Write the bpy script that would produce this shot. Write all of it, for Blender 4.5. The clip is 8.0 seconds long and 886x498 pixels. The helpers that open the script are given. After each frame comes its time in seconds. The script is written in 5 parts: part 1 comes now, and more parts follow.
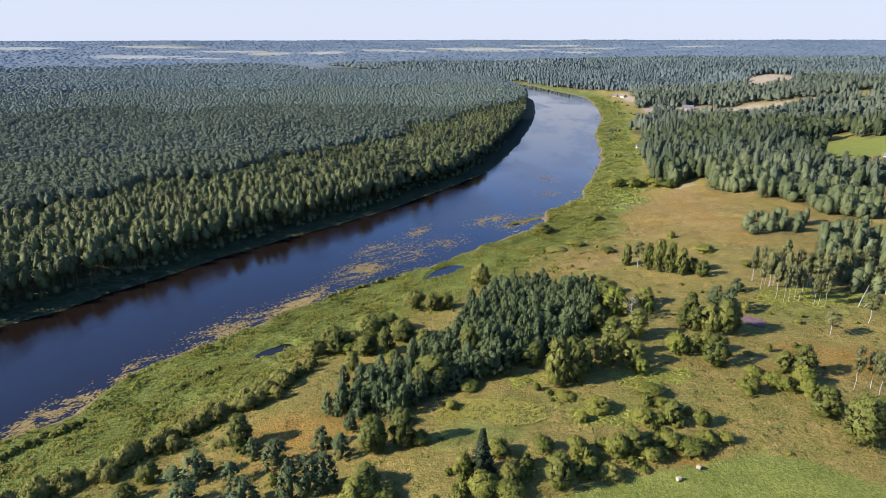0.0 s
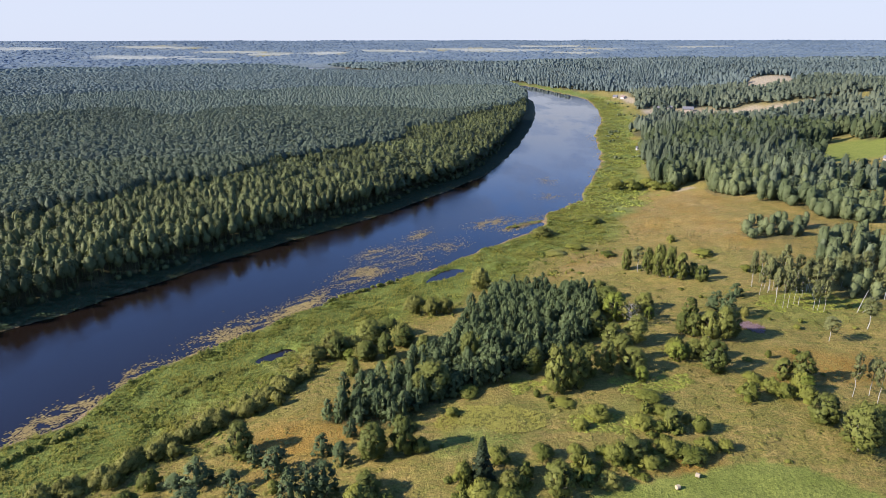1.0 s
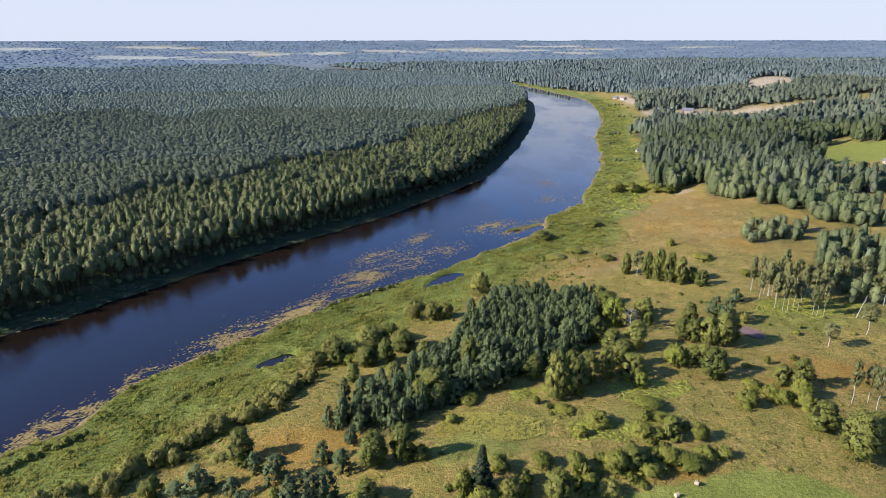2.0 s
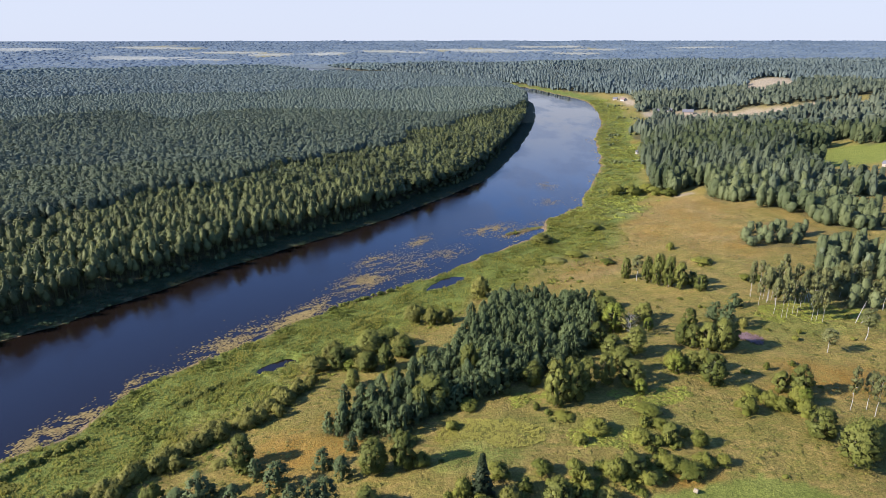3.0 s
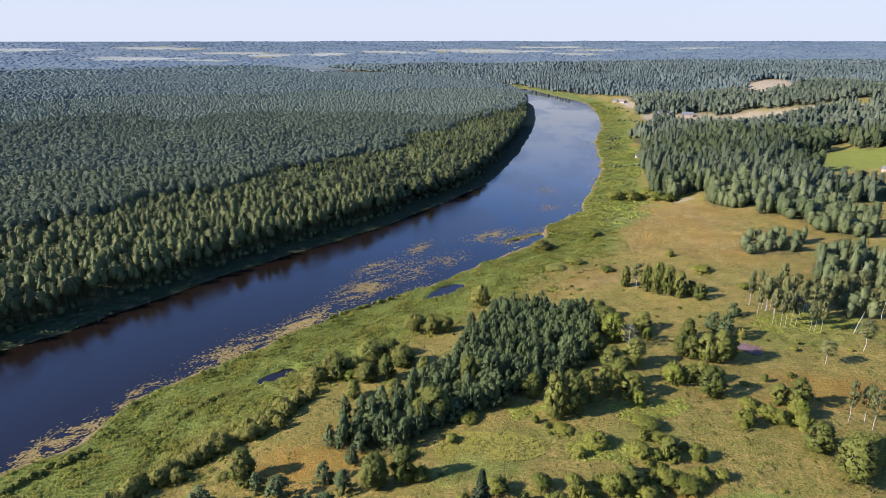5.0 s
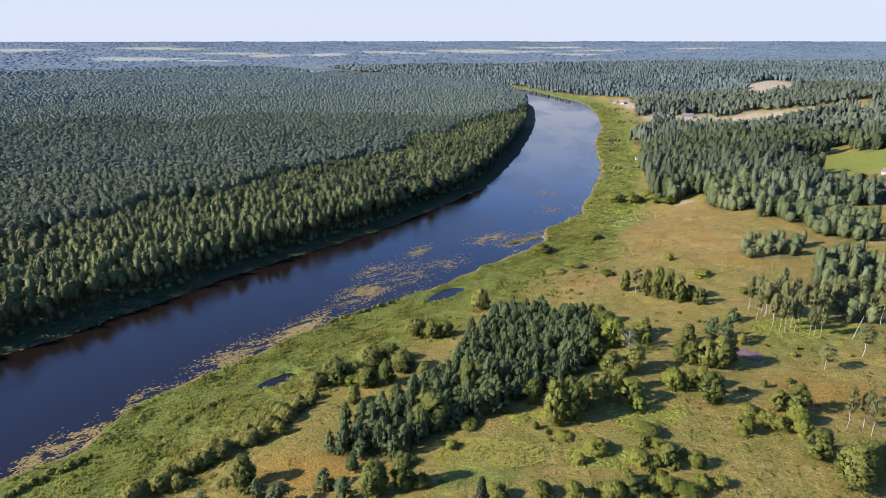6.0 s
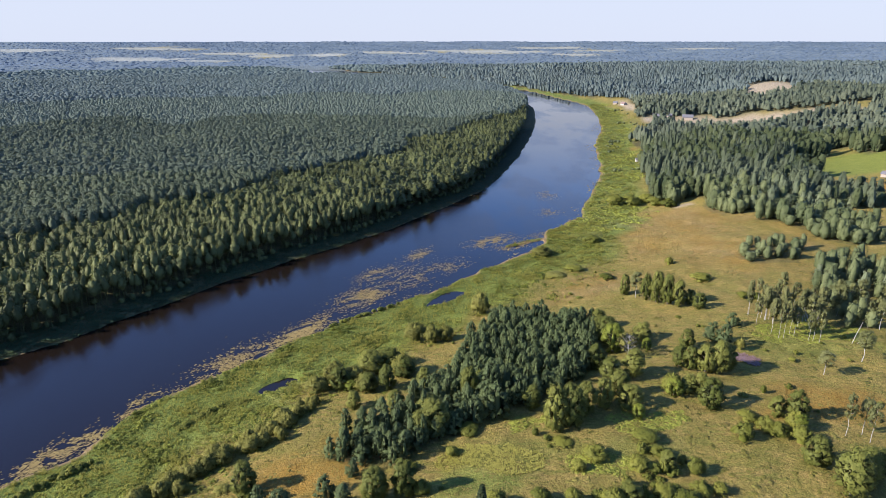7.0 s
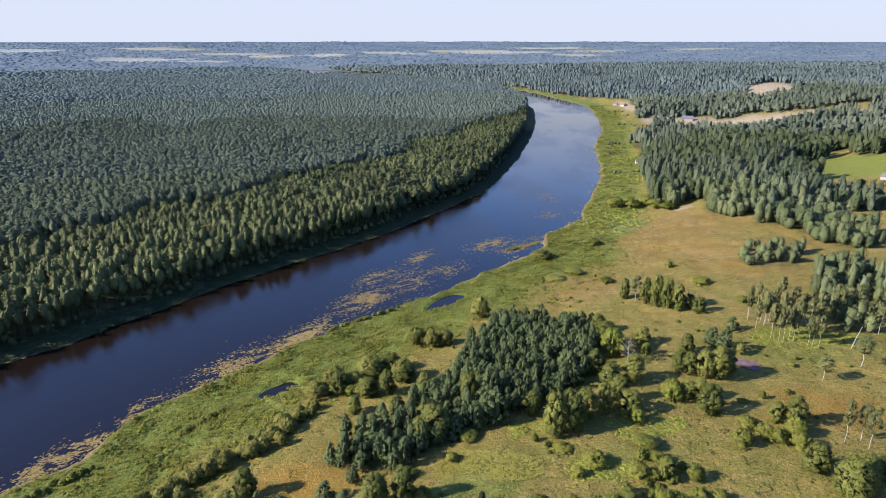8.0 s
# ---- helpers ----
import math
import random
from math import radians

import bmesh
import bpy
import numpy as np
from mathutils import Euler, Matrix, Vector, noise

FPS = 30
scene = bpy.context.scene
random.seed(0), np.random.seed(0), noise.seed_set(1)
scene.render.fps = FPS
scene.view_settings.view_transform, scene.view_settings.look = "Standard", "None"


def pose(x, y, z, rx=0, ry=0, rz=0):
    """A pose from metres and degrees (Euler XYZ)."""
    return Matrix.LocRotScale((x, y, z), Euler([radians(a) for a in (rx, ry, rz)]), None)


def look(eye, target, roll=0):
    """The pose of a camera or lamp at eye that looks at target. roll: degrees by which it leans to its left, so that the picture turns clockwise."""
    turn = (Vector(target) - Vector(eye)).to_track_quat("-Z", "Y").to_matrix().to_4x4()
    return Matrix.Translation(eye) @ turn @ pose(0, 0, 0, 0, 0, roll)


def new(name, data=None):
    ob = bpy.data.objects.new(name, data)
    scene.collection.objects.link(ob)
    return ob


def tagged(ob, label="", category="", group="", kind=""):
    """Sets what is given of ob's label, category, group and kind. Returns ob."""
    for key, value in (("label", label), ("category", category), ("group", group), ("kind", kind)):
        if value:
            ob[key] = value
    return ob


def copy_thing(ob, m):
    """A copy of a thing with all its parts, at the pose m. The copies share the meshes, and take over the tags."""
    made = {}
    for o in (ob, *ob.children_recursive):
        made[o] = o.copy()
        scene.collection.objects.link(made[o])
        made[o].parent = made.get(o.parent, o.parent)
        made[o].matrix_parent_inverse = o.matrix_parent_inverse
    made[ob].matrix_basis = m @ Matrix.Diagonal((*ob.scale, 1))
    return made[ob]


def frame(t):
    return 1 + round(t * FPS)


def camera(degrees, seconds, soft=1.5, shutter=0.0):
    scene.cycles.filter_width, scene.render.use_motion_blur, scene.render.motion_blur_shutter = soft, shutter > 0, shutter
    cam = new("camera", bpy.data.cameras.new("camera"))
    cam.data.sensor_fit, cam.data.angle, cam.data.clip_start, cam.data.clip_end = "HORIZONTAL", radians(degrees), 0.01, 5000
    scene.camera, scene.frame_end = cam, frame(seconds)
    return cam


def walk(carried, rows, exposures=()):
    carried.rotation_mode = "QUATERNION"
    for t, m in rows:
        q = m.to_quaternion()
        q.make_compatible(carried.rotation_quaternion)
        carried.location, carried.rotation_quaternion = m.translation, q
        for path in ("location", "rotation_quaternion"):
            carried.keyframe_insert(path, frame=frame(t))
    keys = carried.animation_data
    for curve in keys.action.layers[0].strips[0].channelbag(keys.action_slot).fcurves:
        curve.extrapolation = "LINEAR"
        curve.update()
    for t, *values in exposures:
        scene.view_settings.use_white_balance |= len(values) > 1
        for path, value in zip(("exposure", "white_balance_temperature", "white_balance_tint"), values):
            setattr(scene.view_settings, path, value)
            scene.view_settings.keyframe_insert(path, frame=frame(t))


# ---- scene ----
# ---- camera ----
cam = camera(71.0, 8.0, soft=0.85)
ROWS = []
for s in range(9):
    # a drone that climbs straight up at about two metres a second
    place = pose(0.0029 * s, 0.1516 * s, 110 + 2.111 * s - 0.0105 * s * s, 90 - 18.736 - 0.006 * s, 0, 0.0051 * s)
    ROWS.append((s, place @ pose(0, 0, 0, 0, 0, -0.0717 + 0.0071 * s)))
walk(cam, ROWS, exposures=[(0, 1.33, 6080, 18.8), (8, 1.33, 6080, 18.8)])

# ---- sky and sun ----
SUN = Vector((-0.97, -0.25, 0.0)).normalized() * math.cos(radians(28)) + Vector((0, 0, math.sin(radians(28))))
world = bpy.data.worlds.new("sky")
scene.world = world
world.use_nodes = True
sky = world.node_tree.nodes.new("ShaderNodeTexSky")
sky.sky_type = "NISHITA"
sky.sun_disc = False
sky.sun_elevation = radians(28)
sky.sun_rotation = radians(255)
sky.air_density, sky.dust_density, sky.ozone_density = 1.0, 0.35, 4.0
world.node_tree.nodes["Background"].inputs["Strength"].default_value = 0.080
tint = world.node_tree.nodes.new("ShaderNodeMix")
tint.data_type, tint.blend_type = "RGBA", "MULTIPLY"
tint.inputs[0].default_value = 1.0
tint.inputs[7].default_value = (0.97, 1.25, 1.60, 1)
world.node_tree.links.new(sky.outputs["Color"], tint.inputs[6])
veil = world.node_tree.nodes.new("ShaderNodeMix")
veil.data_type = "RGBA"
# the sky is white with haze towards the horizon and clear blue overhead
way_up = world.node_tree.nodes.new("ShaderNodeSeparateXYZ")
world.node_tree.links.new(world.node_tree.nodes.new("ShaderNodeTexCoord").outputs["Generated"], way_up.inputs[0])
haze = world.node_tree.nodes.new("ShaderNodeMapRange")
haze.inputs["From Min"].default_value, haze.inputs["From Max"].default_value = 0.13, 0.26
haze.inputs["To Min"].default_value, haze.inputs["To Max"].default_value = 0.97, 0.03
world.node_tree.links.new(way_up.outputs["Z"], haze.inputs["Value"])
world.node_tree.links.new(haze.outputs[0], veil.inputs[0])
veil.inputs[7].default_value = (3.58, 3.90, 4.24, 1)
world.node_tree.links.new(tint.outputs[2], veil.inputs[6])
world.node_tree.links.new(veil.outputs[2], world.node_tree.nodes["Background"].inputs["Color"])
sun_data = bpy.data.lights.new("sun", "SUN")
sun_data.energy, sun_data.angle, sun_data.color = 5.0, radians(0.5), (1.0, 0.90, 0.75)
sun = new("sun", sun_data)
sun.matrix_world = look(SUN * 600, (0, 0, 0))


# ---- materials ----
def shader(name):
    m = bpy.data.materials.new(name)
    m.use_nodes = True
    nt = m.node_tree
    return m, nt, nt.nodes["Principled BSDF"]


def node(nt, kind, **values):
    n = nt.nodes.new(kind)
    for key, v in values.items():
        n.inputs[key.replace("_", " ")].default_value = v
    return n


def mix(nt, fac, a, b):
    n = nt.nodes.new("ShaderNodeMix")
    n.data_type = "RGBA"
    for socket, v in ((n.inputs[0], fac), (n.inputs[6], a), (n.inputs[7], b)):
        if isinstance(v, (int, float)):
            socket.default_value = v
        elif isinstance(v, tuple):
            socket.default_value = (*v, 1) if len(v) == 3 else v
        else:
            nt.links.new(v, socket)
    return n.outputs[2]


def ramp(nt, value, lo, hi):
    n = nt.nodes.new("ShaderNodeMapRange")
    n.inputs["From Min"].default_value, n.inputs["From Max"].default_value = lo, hi
    nt.links.new(value, n.inputs["Value"])
    return n.outputs["Result"]


def grain(nt, scale, detail=4.0, rough=0.6, stretch=None):
    place = nt.nodes.new("ShaderNodeTexCoord").outputs["Object"]
    if stretch:
        mp = nt.nodes.new("ShaderNodeMapping")
        mp.inputs["Rotation"].default_value = (0, 0, stretch[2])
        mp.inputs["Scale"].default_value = (stretch[0], stretch[1], 1)
        nt.links.new(place, mp.inputs["Vector"])
        place = mp.outputs["Vector"]
    n = node(nt, "ShaderNodeTexNoise", Scale=scale, Detail=detail, Roughness=rough)
    nt.links.new(place, n.inputs["Vector"])
    return n.outputs["Fac"]


def zone(nt, name):
    a = nt.nodes.new("ShaderNodeAttribute")
    a.attribute_name = name
    return a


def leafy(name, dark, light, through_light=0.2, spread=1.0):
    """Foliage: tone differs from leaf to leaf (face attribute, with some painted top light) and from plant to plant."""
    m, nt, b = shader(name)
    tone = zone(nt, "tone").outputs["Fac"]
    info = nt.nodes.new("ShaderNodeObjectInfo").outputs["Random"]
    add = nt.nodes.new("ShaderNodeMath")
    add.operation = "MULTIPLY_ADD"
    nt.links.new(info, add.inputs[0])
    add.inputs[1].default_value = 0.7 * spread
    nt.links.new(tone, add.inputs[2])
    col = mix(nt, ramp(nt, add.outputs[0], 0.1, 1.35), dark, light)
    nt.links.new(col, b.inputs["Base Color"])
    b.inputs["Roughness"].default_value = 0.62
    b.inputs["Specular IOR Level"].default_value = 0.12
    tr = nt.nodes.new("ShaderNodeBsdfTranslucent")
    nt.links.new(col, tr.inputs["Color"])
    bent = nt.nodes.new("ShaderNodeVectorTransform")
    bent.vector_type, bent.convert_from, bent.convert_to = "NORMAL", "OBJECT", "WORLD"
    nt.links.new(zone(nt, "bent").outputs["Vector"], bent.inputs[0])
    for target in (b, tr):
        nt.links.new(bent.outputs[0], target.inputs["Normal"])
    mx = nt.nodes.new("ShaderNodeMixShader")
    mx.inputs[0].default_value = through_light
    nt.links.new(b.outputs[0], mx.inputs[1])
    nt.links.new(tr.outputs[0], mx.inputs[2])
    nt.links.new(mx.outputs[0], nt.nodes["Material Output"].inputs["Surface"])
    return m


def plain(name, a, b_col, scale=3.0, rough=0.8, metal=0.0, bump=0.3):
    m, nt, b = shader(name)
    n = grain(nt, scale)
    nt.links.new(mix(nt, ramp(nt, n, 0.3, 0.7), a, b_col), b.inputs["Base Color"])
    b.inputs["Roughness"].default_value, b.inputs["Metallic"].default_value = rough, metal
    bp = nt.nodes.new("ShaderNodeBump")
    bp.inputs["Strength"].default_value = bump
    nt.links.new(n, bp.inputs["Height"])
    nt.links.new(bp.outputs[0], b.inputs["Normal"])
    return m


PINE = leafy("pine_needles", (0.051, 0.076, 0.030), (0.140, 0.178, 0.067), 0.32)
# The farther the wood, the more haze its colour carries: paler and bluer.
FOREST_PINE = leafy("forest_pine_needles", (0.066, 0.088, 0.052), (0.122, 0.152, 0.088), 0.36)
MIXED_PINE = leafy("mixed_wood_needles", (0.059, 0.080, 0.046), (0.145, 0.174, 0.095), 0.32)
HAZED_HILL_PINE = leafy("hazed_hillside_needles", (0.107, 0.144, 0.129), (0.172, 0.217, 0.191), 0.35)
HAZED_UPLAND = leafy("hazed_upland_leaves", (0.083, 0.109, 0.071), (0.174, 0.201, 0.125), 0.33)
HAZED_MID_PINE = leafy("hazed_upriver_needles", (0.105, 0.137, 0.099), (0.157, 0.197, 0.143), 0.36)
HAZED_INNER_PINE = leafy("hazed_inner_needles", (0.095, 0.122, 0.080), (0.150, 0.185, 0.118), 0.38)
HAZED_FAR_PINE = leafy("hazed_distant_conifers", (0.106, 0.143, 0.122), (0.155, 0.200, 0.172), 0.36)
HAZED_HORIZON_WOOD = leafy("horizon_woods", (0.084, 0.118, 0.140), (0.148, 0.194, 0.226), 0.2)
BELT = leafy("young_belt_leaves", (0.031, 0.040, 0.016), (0.112, 0.127, 0.044), 0.12)
BROAD = leafy("broad_leaves", (0.051, 0.067, 0.013), (0.189, 0.194, 0.041), 0.2)
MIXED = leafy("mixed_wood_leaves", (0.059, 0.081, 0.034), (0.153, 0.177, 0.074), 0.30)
LIME = leafy("fresh_leaves", (0.085, 0.112, 0.014), (0.235, 0.262, 0.040), 0.25)
BIRCH_LEAF = leafy("birch_leaves", (0.074, 0.084, 0.029), (0.190, 0.195, 0.070), 0.2)
BUSH = leafy("bush_leaves", (0.052, 0.068, 0.010), (0.208, 0.206, 0.036), 0.15)
WILLOW = leafy("willow_leaves", (0.078, 0.082, 0.016), (0.229, 0.218, 0.048), 0.18)
SPRUCE = leafy("spruce_needles", (0.013, 0.023, 0.010), (0.040, 0.054, 0.020), 0.08)
REED = leafy("reed_leaves", (0.056, 0.067, 0.009), (0.231, 0.221, 0.039), 0.19)
HERB = leafy("flood_plain_herbs", (0.065, 0.081, 0.010), (0.247, 0.267, 0.045), 0.24)
MEADOW_HERB = leafy("meadow_herbs", (0.088, 0.088, 0.017), (0.224, 0.201, 0.046), 0.17)
# sedge green darkened to paint in the forest's shade on the left bank
SHADE_DARKENED_REED = leafy("shade_darkened_sedge", (0.017, 0.030, 0.013), (0.041, 0.064, 0.027), 0.10)
TUSSOCK = leafy("dry_grass", (0.134, 0.111, 0.029), (0.233, 0.184, 0.056), 0.18)
GREEN_TUSSOCK = leafy("green_grass", (0.135, 0.127, 0.028), (0.232, 0.205, 0.051), 0.18)
PALE_GRASS = leafy("pale_grass", (0.215, 0.205, 0.036), (0.360, 0.335, 0.073), 0.2)
PURPLE = leafy("willowherb_seed_heads", (0.230, 0.150, 0.150), (0.400, 0.290, 0.280), 0.2)
PAD = leafy("floating_weed", (0.088, 0.065, 0.022), (0.275, 0.204, 0.070), 0.0)
BARK = plain("pine_bark", (0.10, 0.065, 0.045), (0.21, 0.12, 0.07), 6.0, 0.9)
GREY_BARK = plain("grey_bark", (0.10, 0.09, 0.075), (0.22, 0.20, 0.17), 6.0, 0.9)
WHITE_BARK = plain("white_birch_bark", (0.16, 0.15, 0.13), (0.48, 0.46, 0.42), 3.0, 0.8)
DEAD_WOOD = plain("dead_wood", (0.20, 0.18, 0.16), (0.34, 0.32, 0.28), 6.0, 0.9)
FILM_WRAP = plain("bale_straw", (0.20, 0.165, 0.10), (0.34, 0.285, 0.19), 5.0, 0.9)
STRAW = plain("straw", (0.28, 0.22, 0.12), (0.45, 0.36, 0.20), 12.0, 0.9)
ROOF_GREY = plain("grey_roof", (0.08, 0.08, 0.085), (0.14, 0.14, 0.145), 2.0, 0.7)
ROOF_RED = plain("rust_roof", (0.12, 0.085, 0.07), (0.19, 0.13, 0.105), 2.0, 0.8)
WALL_WOOD = plain("weathered_wall", (0.20, 0.16, 0.12), (0.34, 0.29, 0.23), 4.0, 0.85)
WALL_WHITE = plain("white_wall", (0.26, 0.25, 0.23), (0.38, 0.37, 0.34), 2.0, 0.8)
GLASS = plain("window_glass", (0.02, 0.025, 0.03), (0.04, 0.05, 0.06), 1.0, 0.1, 0.0, 0.0)
PAINT = plain("boat_paint", (0.55, 0.56, 0.58), (0.75, 0.76, 0.78), 3.0, 0.5)


def ground_material():
    m, nt, b = shader("meadow_and_soil")
    fine, mid, big = grain(nt, 1.1, 6, 0.7), grain(nt, 0.16, 5, 0.6), grain(nt, 0.028, 4, 0.55)
    streak = grain(nt, 0.5, 5, 0.65, (0.35, 1.0, 0.6))
    meadow = mix(nt, ramp(nt, big, 0.38, 0.62), (0.160, 0.139, 0.036), (0.206, 0.161, 0.047))
    meadow = mix(nt, ramp(nt, mid, 0.46, 0.60), meadow, (0.232, 0.176, 0.056))
    meadow = mix(nt, ramp(nt, streak, 0.47, 0.62), meadow, (0.146, 0.140, 0.033))
    z = zone(nt, "zone")
    sep = nt.nodes.new("ShaderNodeSeparateColor")
    nt.links.new(z.outputs["Color"], sep.inputs[0])
    rust = mix(nt, ramp(nt, mid, 0.35, 0.65), (0.200, 0.114, 0.022), (0.228, 0.148, 0.036))
    col = mix(nt, sep.outputs[1], meadow, rust)
    reeds = mix(nt, ramp(nt, mid, 0.35, 0.65), (0.076, 0.100, 0.019), (0.150, 0.180, 0.040))
    col = mix(nt, sep.outputs[0], col, reeds)
    mown = mix(nt, ramp(nt, mid, 0.3, 0.7), (0.124, 0.148, 0.028), (0.160, 0.178, 0.040))
    col = mix(nt, sep.outputs[2], col, mown)
    z2 = zone(nt, "zone_b")
    sep2 = nt.nodes.new("ShaderNodeSeparateColor")
    nt.links.new(z2.outputs["Color"], sep2.inputs[0])
    floor = mix(nt, ramp(nt, mid, 0.3, 0.7), (0.052, 0.054, 0.026), (0.105, 0.095, 0.046))
    # distance haze painted in: bluish canopy for far floors, paler straw for far fields
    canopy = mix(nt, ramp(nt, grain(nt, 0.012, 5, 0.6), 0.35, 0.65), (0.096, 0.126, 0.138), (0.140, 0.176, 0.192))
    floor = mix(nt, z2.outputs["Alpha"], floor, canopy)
    col = mix(nt, sep2.outputs[0], col, floor)
    straw = mix(nt, ramp(nt, mid, 0.3, 0.7), (0.235, 0.190, 0.125), (0.320, 0.275, 0.195))
    hazed_straw = mix(nt, ramp(nt, big, 0.3, 0.7), (0.200, 0.222, 0.200), (0.300, 0.308, 0.275))
    straw = mix(nt, z2.outputs["Alpha"], straw, hazed_straw)
    col = mix(nt, sep2.outputs[1], col, straw)
    mud = mix(nt, ramp(nt, fine, 0.3, 0.7), (0.125, 0.083, 0.045), (0.285, 0.205, 0.110))
    col = mix(nt, sep2.outputs[2], col, mud)
    tuft_grain = nt.nodes.new("ShaderNodeMath")
    tuft_grain.operation = "MULTIPLY_ADD"
    nt.links.new(grain(nt, 3.2, 3, 0.7), tuft_grain.inputs[0])
    tuft_grain.inputs[1].default_value = 0.5
    half = nt.nodes.new("ShaderNodeMath")
    half.operation = "MULTIPLY"
    nt.links.new(fine, half.inputs[0])
    half.inputs[1].default_value = 0.5
    nt.links.new(half.outputs[0], tuft_grain.inputs[2])
    shade = mix(nt, ramp(nt, tuft_grain.outputs[0], 0.38, 0.62), (0.52, 0.54, 0.50), (1.42, 1.38, 1.30))
    mul = nt.nodes.new("ShaderNodeMix")
    mul.data_type, mul.blend_type = "RGBA", "MULTIPLY"
    mul.inputs[0].default_value = 1.0
    nt.links.new(col, mul.inputs[6])
    nt.links.new(shade, mul.inputs[7])
    nt.links.new(mul.outputs[2], b.inputs["Base Color"])
    b.inputs["Roughness"].default_value = 0.95
    b.inputs["Specular IOR Level"].default_value = 0.1
    bp = nt.nodes.new("ShaderNodeBump")
    bp.inputs["Strength"].default_value, bp.inputs["Distance"].default_value = 1.0, 0.9
    nt.links.new(fine, bp.inputs["Height"])
    nt.links.new(bp.outputs[0], b.inputs["Normal"])
    return m


def water_material():
    m, nt, b = shader("river_water")
    b.inputs["Base Color"].default_value = (0.008, 0.0055, 0.004, 1)
    b.inputs["IOR"].default_value = 1.33
    patch = grain(nt, 0.016, 5, 0.65, (1.0, 0.40, -0.9))
    rr = nt.nodes.new("ShaderNodeMapRange")
    rr.inputs["From Min"].default_value, rr.inputs["From Max"].default_value = 0.46, 0.55
    rr.inputs["To Min"].default_value, rr.inputs["To Max"].default_value = 0.05, 0.17
    nt.links.new(patch, rr.inputs["Value"])
    nt.links.new(rr.outputs[0], b.inputs["Roughness"])
    wave = grain(nt, 1.5, 4, 0.7, (1.0, 0.5, -0.5))
    bp = nt.nodes.new("ShaderNodeBump")
    bp.inputs["Strength"].default_value, bp.inputs["Distance"].default_value = 0.22, 0.25
    gust = nt.nodes.new("ShaderNodeMapRange")
    gust.inputs["From Min"].default_value, gust.inputs["From Max"].default_value = 0.44, 0.60
    gust.inputs["To Min"].default_value, gust.inputs["To Max"].default_value = 0.10, 0.30
    nt.links.new(patch, gust.inputs["Value"])
    nt.links.new(gust.outputs[0], bp.inputs["Strength"])
    swell = grain(nt, 0.10, 4, 0.6, (1.0, 0.35, -0.8))
    heave = nt.nodes.new("ShaderNodeMath")
    heave.operation = "MULTIPLY_ADD"
    nt.links.new(swell, heave.inputs[0])
    heave.inputs[1].default_value = 1.2
    nt.links.new(wave, heave.inputs[2])
    nt.links.new(heave.outputs[0], bp.inputs["Height"])
    nt.links.new(bp.outputs[0], b.inputs["Normal"])
    return m


GROUND, WATER = ground_material(), water_material()

# ---- the lie of the land ----
RIGHT_BANK = np.array([(-400, -260), (-240, -20), (-170, 85), (-128, 153), (-117, 165), (-111, 183), (-99, 201), (-85, 220), (-68, 240), (-47, 261), (-23, 282), (2, 305), (21, 333), (59, 365), (69, 401), (101, 440), (121, 500), (148, 582), (163, 644), (184, 756), (219, 875), (252, 1018), (267, 1127), (276, 1225), (262, 1330), (240, 1420), (214, 1550), (149, 1710), (20, 1900), (-215, 2265), (-400, 2590), (-545, 2765)], float)
LEFT_BANK = np.array([(-490, -200), (-330, 20), (-248, 133), (-180, 223), (-163, 241), (-150, 261), (-134, 284), (-115, 311), (-92, 341), (-65, 372), (-33, 412), (7, 477), (32, 519), (50, 564), (66, 622), (87, 702), (110, 803), (138, 943), (155, 1063), (169, 1194), (164, 1392), (140, 1551), (70, 1672), (-59, 1844), (-320, 2200), (-560, 2530), (-760, 2720)], float)


def smooth(a, b, x):
    t = np.clip((x - a) / (b - a), 0, 1)
    return t * t * (3 - 2 * t)


def right_of(x, y, line):
    """Metres to the right of a polyline (negative to its left)."""
    best, side = np.full(x.shape, 1e9), np.zeros(x.shape)
    for (ax, ay), (bx, by) in zip(line[:-1], line[1:]):
        ux, uy = bx - ax, by - ay
        t = np.clip(((x - ax) * ux + (y - ay) * uy) / (ux * ux + uy * uy), 0, 1)
        far = np.hypot(x - ax - t * ux, y - ay - t * uy)
        cross = ux * (y - ay) - uy * (x - ax)
        near = far < best
        best, side = np.where(near, far, best), np.where(near, -np.sign(cross), side)
    return best * side


def lattice(x, y, size, seed):
    """Smooth value noise, 0 to 1."""
    table = np.random.default_rng(seed).random((256, 256))
    u, v = x / size, y / size
    i, j = np.floor(u).astype(int), np.floor(v).astype(int)
    fu, fv = u - i, v - j
    fu, fv = fu * fu * (3 - 2 * fu), fv * fv * (3 - 2 * fv)
    at = lambda a, b: table[a % 256, b % 256]
    return (at(i, j) * (1 - fu) + at(i + 1, j) * fu) * (1 - fv) + (at(i, j + 1) * (1 - fu) + at(i + 1, j + 1) * fu) * fv


def banks(x, y):
    """d: metres inland from the right bank; l: metres inland from the left bank."""
    wobble = (lattice(x, y, 9, 3) - 0.5) * 3.0 + (lattice(x, y, 28, 4) - 0.5) * 4.0
    return right_of(x, y, RIGHT_BANK) + wobble, -right_of(x, y, LEFT_BANK) + wobble * 0.6


def ellipse(x, y, cx, cy, rx, ry, turn=0.0):
    c, s = math.cos(radians(turn)), math.sin(radians(turn))
    u, v = (x - cx) * c + (y - cy) * s, -(x - cx) * s + (y - cy) * c
    return np.hypot(u / rx, v / ry)


SPIT = (52, 379, 17, 2.6, 33)
